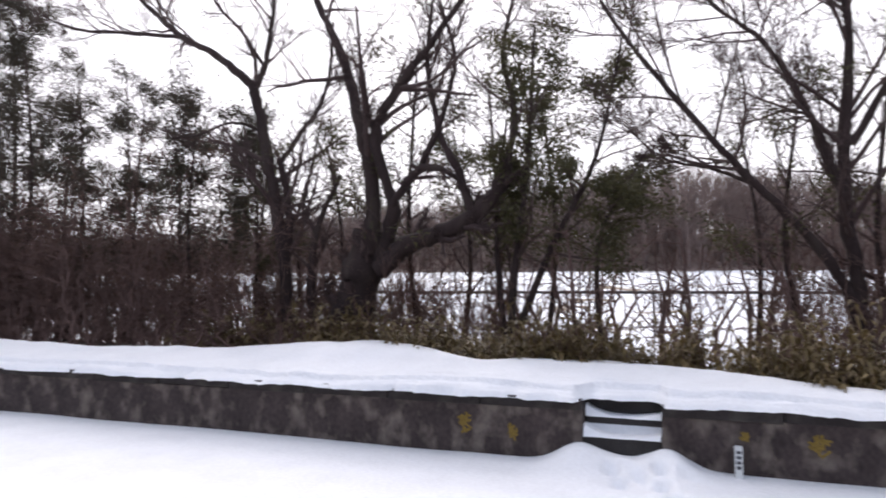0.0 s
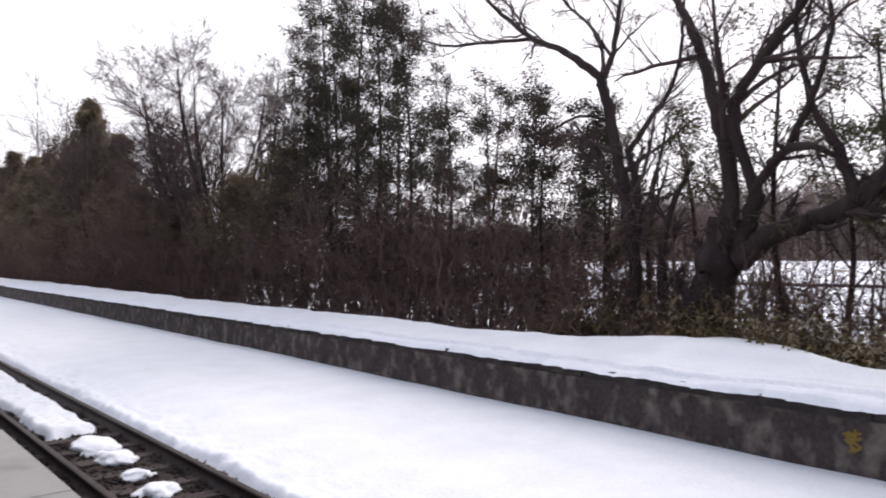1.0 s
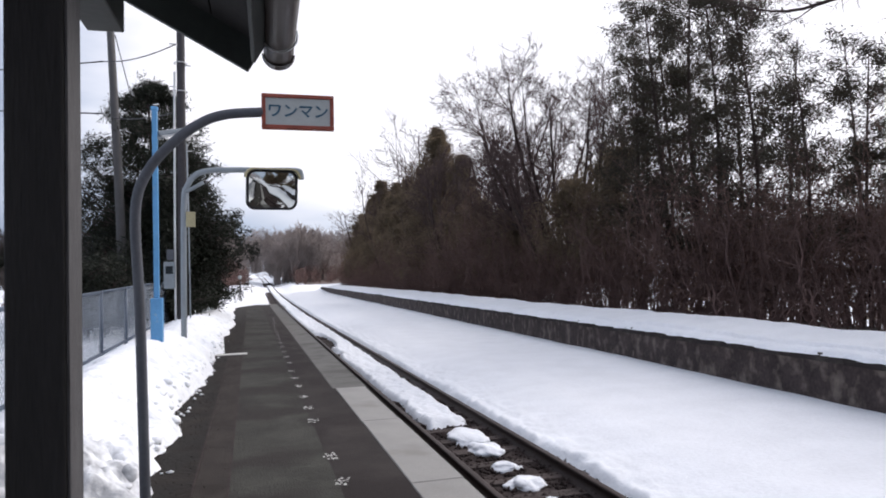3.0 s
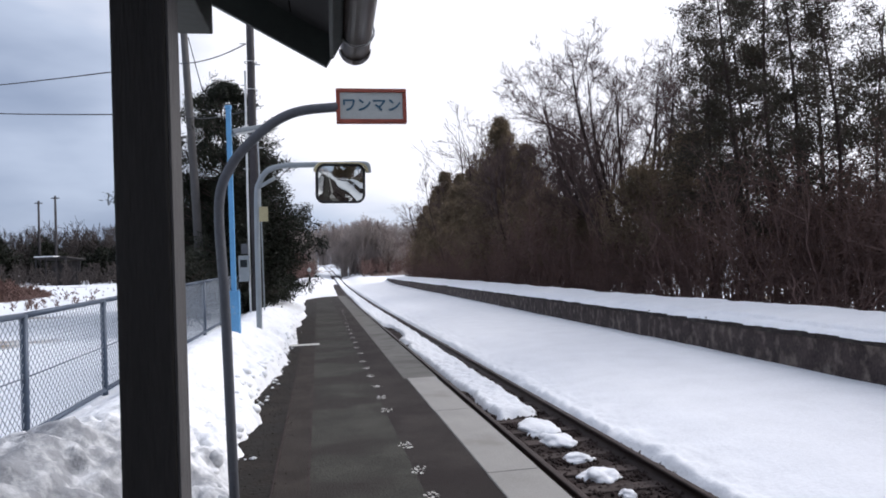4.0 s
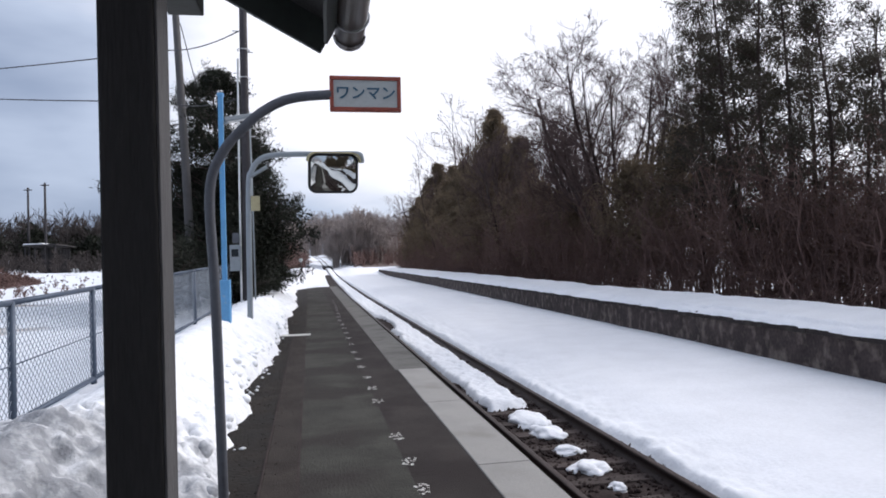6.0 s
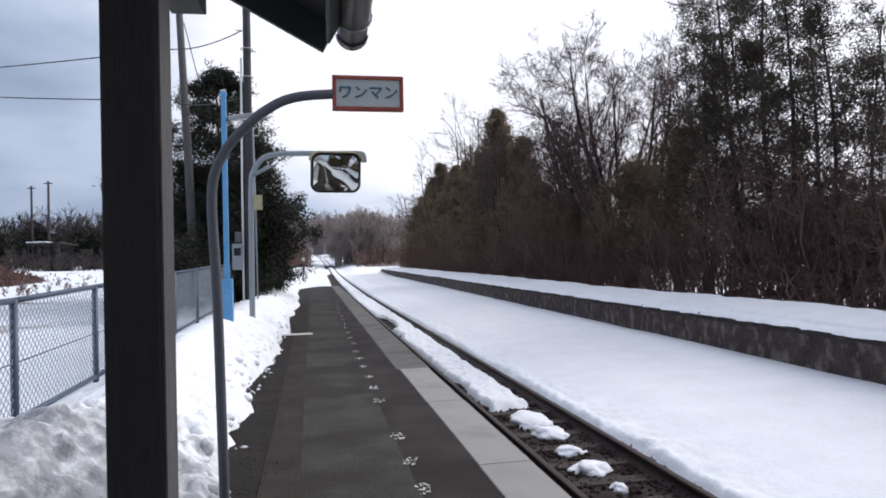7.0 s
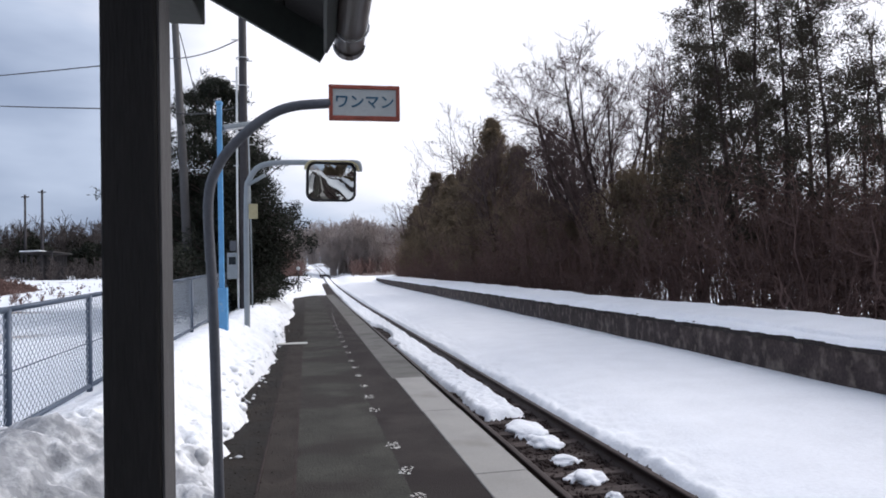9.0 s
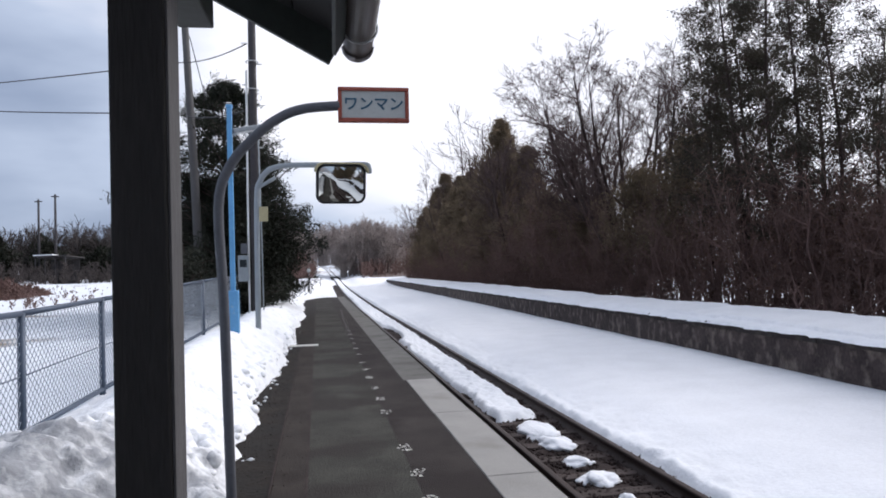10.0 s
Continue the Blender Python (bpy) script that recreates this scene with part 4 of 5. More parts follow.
# half-round gutter with its end cap
bm = bmesh.new()
GR, gc = 0.057, Vector(local(0.113, 0, 2.203))
ring = [bm.verts.new((gc.x + r * math.cos(a), 2.65 - o.y, gc.z + r * math.sin(a))) for r in (GR, GR - 0.004) for a in np.linspace(math.pi, 2 * math.pi, 15)]
for k in range(14):
    bm.faces.new((ring[k], ring[k + 1], ring[16 + k], ring[15 + k]))
ext = bmesh.ops.extrude_face_region(bm, geom=list(bm.faces))
bmesh.ops.translate(bm, vec=(0, -6.6, 0), verts=[v for v in ext["geom"] if isinstance(v, bmesh.types.BMVert)])
gutter = part("gutter", bm, GUTTER, shelter, "brown half-round gutter", smooth=True)
bm = bmesh.new()
cap_ring = [(gc.x + (GR + 0.006) * math.cos(a), gc.z + (GR + 0.006) * math.sin(a)) for a in np.linspace(math.pi, 2 * math.pi, 15)]
f0 = [bm.verts.new((x, 2.672 - o.y, z)) for x, z in cap_ring]
f1 = [bm.verts.new((x, 2.62 - o.y, z)) for x, z in cap_ring]
bm.faces.new(f0)
for k in range(14):
    bm.faces.new((f0[k], f0[k + 1], f1[k + 1], f1[k]))
part("gutter_cap", bm, GUTTER, gutter)
for y in (2.45, 1.55, 0.65):
    a = np.linspace(math.pi * 0.95, 2.1 * math.pi, 12)
    pipe("gutter_bracket", [(gc.x + (GR + 0.006) * math.cos(t), y - o.y, gc.z + (GR + 0.006) * math.sin(t)) for t in a], 0.004, BRACKET, gutter, "zinc gutter bracket", 6)

# ---- one-man operation sign ----
sign = thing("stop_sign", "red-framed sign on a curved grey pole in snow", "sign", (-0.515, 3.56, 0))
arc = bend([(-0.515, 0, -0.02), (-0.525, 0, 0.6), (-0.535, 0, 1.2), (-0.55, 0, 1.68), (-0.49, 0, 1.88), (-0.365, 0, 2.03), (-0.24, 0, 2.125), (-0.12, 0, 2.17), (0.06, 0, 2.188)], 6)
pipe("pole", [(p[0] + 0.505, 0, p[2]) for p in arc], 0.025, GREY_PAINT, sign, "grey painted steel pole", 16)
tilt = pose(0.225 + 0.515, 0.0, 2.191, 0, 0.4, 0)
panel = boxed("panel", (-0.165, 0.165, -0.012, 0.012, -0.072, 0.072), SIGN_WHITE, sign, "pale grey panel", 0.002, tilt)
for nm, d in (("frame_bar", (-0.183, 0.183, -0.020, 0.02, 0.070, 0.090)), ("frame_bar", (-0.183, 0.183, -0.020, 0.02, -0.090, -0.070)), ("frame_bar", (-0.183, -0.163, -0.019, 0.019, -0.0695, 0.0695)), ("frame_bar", (0.163, 0.183, -0.019, 0.019, -0.0695, 0.0695))):
    boxed(nm, d, RED_PAINT, sign, "faded red frame", 0.003, tilt)
txt = bpy.data.curves.new("lettering", "FONT")
txt.body, txt.size, txt.extrude = "ワンマン", 0.078, 0.0006
txt.align_x, txt.align_y = "CENTER", "CENTER"
txt.materials.append(SIGN_BLUE)
for k, (dx, dz) in enumerate(((-0.0016, 0), (0.0016, 0), (0, 0.0016), (0, -0.0016))):
    lettering = new("lettering", txt)
    lettering.parent = panel
    lettering.matrix_local = tilt @ pose(dx, -0.0145 - 0.0003 * k, dz, 90, 0, 0)
    lettering["label"] = "teal katakana lettering"

# ---- driver's mirror ----
mirror = thing("platform_mirror", "convex mirror on a curved pale pole in snow", "traffic mirror", (-1.293, 12.0, -0.443))
mirror.scale = (4 / 3, 4 / 3, 4 / 3)
arc = bend([(0, 0, 0.33), (0.005, 0, 1.2), (0.02, 0, 2.30), (0.06, 0, 2.52), (0.17, 0, 2.67), (0.35, 0, 2.725), (0.6, 0, 2.735), (1.0, 0, 2.735), (1.40, 0, 2.735), (1.455, 0, 2.69), (1.46, 0, 2.62)], 6)
pipe("pole", arc, 0.036, PALE_PAINT, mirror, "pale grey steel pole", 14)
CX, CZ, HW, HH, CR = 1.095, 2.47, 0.305, 0.235, 0.09


def rounded(hw, hh, r, n=6):
    out = []
    for cx, cz, a0 in ((hw - r, hh - r, 0), (-hw + r, hh - r, 90), (-hw + r, -hh + r, 180), (hw - r, -hh + r, 270)):
        out += [(cx + r * math.cos(radians(a0 + 90 * k / n)), cz + r * math.sin(radians(a0 + 90 * k / n))) for k in range(n + 1)]
    return out


face = pose(CX, -0.07, CZ, 10.5, 0, 9)
outline = rounded(HW, HH, CR)
bm = bmesh.new()
rings, RS = [], 1.5
for s in (1.0, 0.85, 0.7, 0.55, 0.4, 0.25, 0.1):
    rings.append([bm.verts.new(face @ Vector((x * s, -0.02 + (RS - math.sqrt(RS**2 - (x * s) ** 2 - (z * s) ** 2)), z * s))) for x, z in outline])
for a, b in zip(rings, rings[1:]):
    for k in range(len(a)):
        bm.faces.new((a[k], a[(k + 1) % len(a)], b[(k + 1) % len(a)], b[k]))
bm.faces.new(rings[-1])
bmesh.ops.recalc_face_normals(bm, faces=bm.faces)
part("mirror_glass", bm, MIRROR, mirror, "convex mirror surface", smooth=True)
rim = pipe("rim", [face @ Vector((x, 0.03, z)) for x, z in outline], 0.022, BLACK_RUBBER, mirror, "black rubber rim", 8, closed=True)
bm = bmesh.new()
back = [bm.verts.new(face @ Vector((x, 0.04, z))) for x, z in outline]
bk2 = [bm.verts.new(face @ Vector((x * 0.8, 0.10, z * 0.8))) for x, z in outline]
for k in range(len(back)):
    bm.faces.new((back[k], back[(k + 1) % len(back)], bk2[(k + 1) % len(back)], bk2[k]))
bm.faces.new(bk2)
housing = part("housing", bm, BLACK_RUBBER, mirror)
# narrow hood over the upper edge
hood_line = [(x, z) for x, z in rounded(HW + 0.045, HH + 0.045, CR + 0.03) if z > 0.05]
hood_line.sort(key=lambda p: math.atan2(p[1], p[0]))
bm = bmesh.new()
loops_ = [[bm.verts.new(face @ Vector((x * g, y, z * g))) for x, z in hood_line] for y, g in ((-0.06, 1.0), (0.05, 1.0), (0.05, 0.94), (-0.06, 0.94))]
for a, b in zip(loops_, loops_[1:] + loops_[:1]):
    for k in range(len(a) - 1):
        bm.faces.new((a[k], a[k + 1], b[k + 1], b[k]))
part("hood", bm, HOOD, mirror, "faded yellowish hood", smooth=False)
pipe("brace", [(0.03, -0.01, 2.44), (0.26, -0.01, 2.575)], 0.024, PALE_PAINT, mirror)
for k in range(2):
    pipe("clamp", [(CX + (-0.1, 0.1)[k], 0.0, 2.735), (CX + (-0.1, 0.1)[k], -0.02, CZ + 0.1)], 0.014, GREY_PAINT, mirror)
boxed("label_plate", (0.045, 0.155, -0.03, -0.012, 2.01, 2.20), HOOD, mirror, "small cream plate", 0.004)

# ---- platform lamp post ----
lamp_post = thing("platform_lamp", "sky-blue steel lamp post standing in snow", "lamp post", (-1.41, 10.0, 0))
boxed("lower_post", (-0.075, 0.075, -0.075, 0.075, -0.02, 1.12), BLUE_PAINT, lamp_post, bevel=0.01)
boxed("upper_post", (-0.034, 0.034, -0.034, 0.034, 1.12, 3.70), BLUE_PAINT, lamp_post, bevel=0.008)
boxed("post_cap", (-0.045, 0.045, -0.045, 0.045, 3.70, 3.76), BLUE_PAINT, lamp_post, bevel=0.015)
pipe("arm", [(0.02, 0, 3.32), (0.12, 0.1, 3.38), (0.3, 0.25, 3.44)], 0.02, PALE_PAINT, lamp_post)
fixture = boxed("fixture", (-0.06, 0.42, -0.055, 0.055, -0.03, 0.035), PALE_PAINT, lamp_post, "pale fluorescent lamp housing", 0.012, pose(0.08, 0.06, 3.40, 0, -14, 30))
boxed("diffuser", (-0.02, 0.38, -0.04, 0.04, -0.05, -0.028), WHITE_PLASTIC, fixture, "white diffuser", 0.008, pose(0.08, 0.06, 3.40, 0, -14, 30))

# ---- poles ----
pole = thing("utility_pole", "dark utility pole with conduit and meter box", "utility pole", (-1.65, 15.0, 0))
pipe("shaft", [(0.0, 0, -0.4), (0.02, 0, 4), (0.045, 0, 8.4)], [0.100, 0.088, 0.078], DARK_POLE, pole, sides=14)
pipe("conduit", [(-0.13, -0.06, -0.2), (-0.115, -0.06, 3), (-0.09, -0.06, 5.7)], 0.022, WHITE_PLASTIC, pole, "white plastic conduit", 8)
pipe("conduit", [(0.16, -0.06, 0.3), (0.15, -0.06, 2.2), (0.13, -0.06, 4.2)], 0.016, PALE_PAINT, pole, sides=8)
boxed("meter_box", (-0.34, -0.12, -0.14, 0.0, 1.20, 1.75), PALE_PAINT, pole, "pale grey meter box", 0.015)
boxed("meter_window", (-0.30, -0.16, -0.146, -0.139, 1.50, 1.66), DARK_GLASS, pole.children[-1], "dark meter window")
boxed("switch_box", (-0.28, -0.14, -0.12, 0.0, 1.78, 2.0), GREY_PAINT, pole, bevel=0.012)
for k in range(9):
    s = 1 if k % 2 else -1
    pipe("step_bolt", [(0.09 * s + 0.02, -0.02, 3.6 + 0.45 * k), (0.21 * s + 0.02, -0.02, 3.6 + 0.45 * k)], 0.012, BRACKET, pole, sides=6)
for z in (4.3, 5.3, 5.9):
    pipe("band", [(0.125 * math.cos(a) + 0.025, 0.125 * math.sin(a), z) for a in np.linspace(0, 2 * math.pi, 17)[:-1]], 0.012, BRACKET, pole, sides=5, closed=True)
pole2 = thing("utility_pole", "leaning grey concrete utility pole by the fence", "utility pole", (-3.66, 20.0, 0))
pipe("shaft", [(0, 0, -0.4), (-0.14, 0, 4), (-0.36, 0, 9.4)], [0.13, 0.115, 0.09], CONCRETE_POLE, pole2, sides=14)
boxed("warning_wrap", (-0.145, 0.085, -0.145, -0.13, 1.0, 1.45), HOOD, pole2, "yellowish warning plate", 0.004)


def cable(a, b, sag, label="thin dark overhead cable", r=0.014):
    a, b = Vector(a), Vector(b)
    pts = [a.lerp(b, t) - Vector((0, 0, sag * 4 * t * (1 - t))) for t in np.linspace(0, 1, 14)]
    ob = pipe("cable", pts, r, WIRE, None, sides=5)
    return tagged(ob, label, "cable", "overhead cables")


cable((-1.72, 15, 6.30), (-4.16, 20, 7.38), 0.12)
cable((-4.16, 20, 7.38), (-31.7, 44, 12.3), 0.25, r=0.02)
cable((-4.19, 20, 5.95), (-31.7, 44, 12.6), 0.35, r=0.02)
cable((-4.0, 20, 5.85), (-1.64, 15, 4.9), 0.1)
cable((-3.9, 20.2, 8.2), (-3.2, 22, 4.2), 0.0, "steep dark stay wire")

# ---- chain-link fence ----
fence = thing("chain_link_fence", "blue-grey chain-link fence standing in snow", "fence", (-2.7, 6.49, 0))


def rise(y):
    return 0.022 * min(max(y - 6, 0), 12)


FY = [6.49 + 2.08 * k for k in range(-4, 8)]
for y in FY:
    pipe("post", [(0, y - 6.49, -0.5), (0, y - 6.49, 1.05 + rise(y))], 0.034, FENCE_PAINT, fence, sides=10)
for y0, y1 in zip(FY, FY[1:]):
    for nm, z, r in (("top_rail", 1.045, 0.027), ("middle_wire", 0.50, 0.006), ("bottom_rail", 0.0, 0.028)):
        pipe(nm, [(0, y0 - 6.49, z + rise(y0)), (0, y1 - 6.49, z + rise(y1))], r, FENCE_PAINT, fence, sides=8)
    P, H = [], 1.02
    step = 0.085
    n = int((y1 - y0) / step) + 12
    segs = []
    for s in (1, -1):
        for k in range(-13, n):
            a, b = k * step, k * step + s * H
            if s < 0:
                a, b = a + H, b + H
            t0, t1 = 0.0, 1.0
            L = y1 - y0
            lo, hi = sorted(((0 - a) / (b - a), (L - a) / (b - a)))
            t0, t1 = max(0, lo), min(1, hi)
            if t1 - t0 < 0.03:
                continue
            segs.append([(0.002 * s, y0 - 6.49 + a + (b - a) * t, 0.02 + H * t + rise(y0 + a + (b - a) * t)) for t in (t0, t1)])
    net = Limbs()
    net.add(np.array(segs), np.full((len(segs), 2), 0.0035), 4)
    place("mesh_panel", net.mesh("mesh_panel"), MESH_WIRE, fence, "galvanised wire mesh")

# ---- trees along the old platform ----
TX = 12.5
# many-stemmed old tree
o_y = 6.15


def limb(*pts):
    return [(x, y - o_y, z) for x, y, z in pts]


bare_tree("massive dark many-stemmed bare tree behind old platform", (TX, o_y, 0), [
    (limb((0, 6.2, -0.3), (0, 6.15, 0.6), (0, 5.95, 1.5), (-0.1, 5.75, 2.4)), 0.700, 0.320),
    (limb((0, 5.9, 1.5), (0.05, 5.72, 2.8), (0.1, 5.97, 4.2), (0.1, 6.50, 6.1), (0, 7.1, 7.4), (0, 7.5, 9.2)), 0.216, 0.038),
    (limb((0, 5.6, 1.8), (-0.1, 5.21, 2.8), (-0.2, 5.59, 4.15), (-0.2, 5.22, 4.95), (-0.2, 4.62, 5.7), (-0.3, 3.6, 6.9), (-0.4, 2.9, 8.6)), 0.194, 0.038),
    (limb((-0.1, 5.5, 1.6), (-0.1, 4.96, 2.05), (-0.2, 4.1, 2.3), (-0.3, 3.35, 2.68), (-0.3, 2.9, 3.2)), 0.245, 0.150),
    (limb((-0.3, 3.5, 2.6), (-0.3, 3.8, 3.4), (-0.2, 4.2, 4.2), (-0.1, 4.5, 5.6), (0, 4.4, 7.2)), 0.115, 0.030),
    (limb((-0.2, 5.2, 2.8), (-0.3, 4.79, 3.32), (-0.4, 4.4, 3.5), (-0.4, 4.03, 3.43), (-0.4, 3.6, 3.1)), 0.122, 0.060),
    (limb((-0.3, 4.7, 3.3), (-0.3, 4.2, 4.3), (-0.2, 3.9, 5.6), (-0.2, 4.3, 7.0)), 0.086, 0.030),
    (limb((0.2, 6.9, -0.2), (0.2, 7.2, 1.2), (0.2, 7.1, 2.4), (0.3, 6.6, 3.6)), 0.158, 0.053),
    (limb((-0.3, 2.9, 3.2), (-0.4, 2.7, 4.4), (-0.4, 2.9, 5.6), (-0.3, 2.6, 7.0)), 0.094, 0.030),
], (0.18, 0.42), (9, 6, 5, 3))
o_y = 7.64
bare_tree("tall dark bare tree with a forked trunk", (TX, o_y, 0), [
    (limb((0, 7.6, -0.3), (0, 7.68, 1.2), (0, 7.95, 2.9), (0, 8.2, 4.1), (0, 8.49, 5.25), (0, 8.6, 5.6)), 0.158, 0.128),
    (limb((0.1, 7.75, 1.5), (0.1, 7.72, 2.9), (0.1, 7.95, 3.95)), 0.122, 0.090),
    (limb((0, 8.6, 5.6), (-0.2, 9.4, 6.3), (-0.3, 10.26, 6.78), (-0.4, 11.2, 7.6), (-0.5, 12.2, 8.6)), 0.108, 0.038),
    (limb((-0.3, 10.2, 6.78), (-0.6, 11.6, 6.95), (-0.8, 12.94, 7.15), (-1.0, 14.4, 7.85)), 0.058, 0.022),
    (limb((0, 8.55, 5.5), (0, 8.29, 6.1), (0, 8.10, 7.4), (0, 8.3, 9.2)), 0.094, 0.030),
    (limb((0, 8.32, 6.0), (0.1, 9.0, 6.9), (0.1, 9.74, 7.7), (0.2, 10.3, 9.0)), 0.050, 0.022),
    (limb((0.1, 7.9, 3.95), (0.1, 7.45, 4.5), (0.1, 7.02, 5.0), (0.1, 6.77, 5.7), (0.1, 6.7, 6.8)), 0.072, 0.030),
    (limb((0, 8.35, 4.6), (-0.3, 8.9, 4.75), (-0.5, 9.6, 4.5), (-0.6, 10.2, 4.45)), 0.043, 0.022),
], (0.22, 0.5), (9, 6, 5, 3))
o_y = -2.8
bare_tree("dark bare tree with long leaning limbs", (TX + 0.3, o_y, 0), [
    (limb((0, -2.85, -0.3), (0, -2.75, 1.2), (0, -2.6, 3.2), (0, -2.75, 5.2), (0, -2.6, 8.0)), 0.173, 0.060),
    (limb((0, -2.75, 1.0), (0, -2.17, 2.0), (0, -1.3, 3.0), (0, -0.54, 3.95), (0, 0.6, 5.5), (0, 1.3, 6.7), (0, 1.8, 8.2)), 0.108, 0.022),
    (limb((0, -2.65, 2.6), (0, -2.2, 4.0), (0, -1.5, 5.4), (0, -0.6, 6.3), (0, 0.0, 7.6)), 0.079, 0.022),
    (limb((0, -1.3, 3.0), (0.2, -0.6, 3.35), (0.3, 0.2, 3.6), (0.3, 0.9, 4.3)), 0.043, 0.015),
    (limb((0, -2.75, 3.6), (0.2, -3.5, 5.0), (0.3, -4.2, 7.0)), 0.086, 0.022),
], (0.22, 0.5), (14, 8, 6, 4), fine=0.0055)


def leafy_tree(label, at, stems, n=20, size=(0.10, 0.036), gap=0.47):
    """A thin evergreen broadleaf with foliage in scattered clumps."""
    t = thing("evergreen_tree", label, "evergreen tree", at, "trees along the old platform")
    trunk, twigs = Limbs(), Limbs()
    P, R = [], []
    for pts, r0, r1 in stems:
        p, r = stem(pts, r0, r1)
        trunk.add(p, r, 7)
        idx = np.linspace(0, p.shape[1] - 1, 7).round().astype(int)
        P.append(p[:, idx])
        R.append(r[:, idx])
    P, R = np.concatenate(P), np.concatenate(R)
    A, B = sprout(P, R, 20, (0.3, 1.0), (30, 75), (0.14, 0.36), 5, 0.18, 0.15, 0.45, 0.3, 0.006)
    A2, B2 = sprout(A, B, 5, (0.3, 1.0), (25, 65), (0.3, 0.6), 4, 0.18, 0.12, 0.6, 0.4, 0.004)
    twigs.add(A, B, 4)
    twigs.add(A2, B2, 3)
    place("trunk", trunk.mesh("trunk"), BARK, t)
    place("crown", twigs.mesh("crown"), TWIG, t)
    pick = fbm(A2[:, -1, 1] * 1.1 + at[1], A2[:, -1, 2] * 1.1, 90, 2) > gap
    leaf_part("foliage", np.concatenate([A2[pick, -1], A2[pick, 2]]), int(n * 1.5), 0.12, size, LEAF, t, 0.8)
    return t


leafy_tree("slender evergreen tree with olive leaf clumps", (TX, 2.3, 0), [
    ([(0, 0.6, -0.3), (0, 0.5, 1.5), (0, 0.25, 3.5), (0, 0.1, 6.2)], 0.10, 0.02),
    ([(0, 0.5, 0.3), (0, -0.2, 2.0), (0, -1.0, 3.6), (0, -1.5, 5.8)], 0.08, 0.02),
    ([(0, -1.1, -0.3), (0.2, -1.0, 2.0), (0.2, -1.8, 3.6)], 0.07, 0.02),
    ([(0, 0.7, 0.3), (0.2, 0.9, 2.4), (0.2, 0.7, 4.4)], 0.07, 0.02),
], 28, gap=0.46)
leafy_tree("slender evergreen tree woven into bare stems", (TX + 0.9, 5.0, 0), [
    ([(0, 0, -0.3), (0, 0.3, 2.5), (0, 0.1, 6.4)], 0.08, 0.02),
    ([(0, 1.2, -0.3), (0, 1.0, 3), (0, 1.5, 6.6)], 0.08, 0.02),
], 8)
leafy_tree("slender evergreen tree beside leaning bare limbs", (TX + 0.9, -2.2, 0), [
    ([(0, 0, -0.3), (0, 0.4, 2.0), (0, 0.1, 4.8)], 0.08, 0.02),
    ([(0, -1.2, -0.3), (0, -1.0, 2.5), (0, -1.5, 6.6)], 0.08, 0.02),
    ([(0, 0.9, -0.3), (0, 0.8, 2.0), (0, 1.1, 4.2)], 0.06, 0.02),
], 10)

leafy_tree("slender evergreen tree with thin olive crown", (TX + 1.4, 3.4, 0), [
    ([(0, 0, -0.3), (0, 0.1, 2.5), (0, 0.3, 5.6)], 0.07, 0.02),
    ([(0, -0.9, -0.3), (0, -1.1, 2.4), (0, -0.8, 5.2)], 0.07, 0.02),
    ([(0, 0.9, -0.3), (0, 0.7, 2.0), (0, 1.1, 4.6)], 0.07, 0.02),
], 10)
leafy_tree("slender evergreen tree behind the forked trunk", (TX + 1.5, 8.2, 0), [
    ([(0, 0, -0.3), (0, 0.1, 2.5), (0, -0.4, 5.0)], 0.07, 0.02),
    ([(0, -1.1, -0.3), (0, -1.0, 2.4), (0, -0.6, 4.4)], 0.07, 0.02),
    ([(0, 1.0, -0.3), (0, 1.2, 2.0), (0, 1.0, 4.4)], 0.07, 0.02),
], 10)
# thin conifers, low ones first, then the tall clump
for k, (y, x, h, r) in enumerate([(9.3, 13.6, 5.6, 1.0), (10.4, 13.0, 5.6, 1.1), (11.4, 13.9, 6.2, 1.1), (12.4, 13.1, 6.3, 1.2), (13.3, 13.8, 6.9, 1.2), (14.3, 12.9, 6.9, 1.2), (15.2, 13.9, 7.6, 1.3), (11.0, 15.0, 5.4, 1.3)]):
    pine("thin dark pine with loose tufts of needles", (x, y, 0), h * 0.97, r, 0.30, 15, 24, gap=0.51, size=(0.12, 0.033), spread=0.115)
for k, (y, x, h, r) in enumerate([(16.4, 13.2, 9.4, 1.5), (17.2, 12.6, 10.2, 1.6), (18.2, 13.3, 11.8, 1.8), (19.3, 12.7, 11.6, 1.8), (20.6, 13.5, 11.0, 1.7), (21.8, 12.8, 10.0, 1.6), (23.0, 13.8, 9.2, 1.6), (18.8, 14.8, 10.4, 1.8), (21.4, 15.0, 9.6, 1.8)]):
    pine("tall thin pine in a dark clump", (x, y, 0), h, r, 0.20, 26, 25, gap=0.485, size=(0.13, 0.036), spread=0.125)
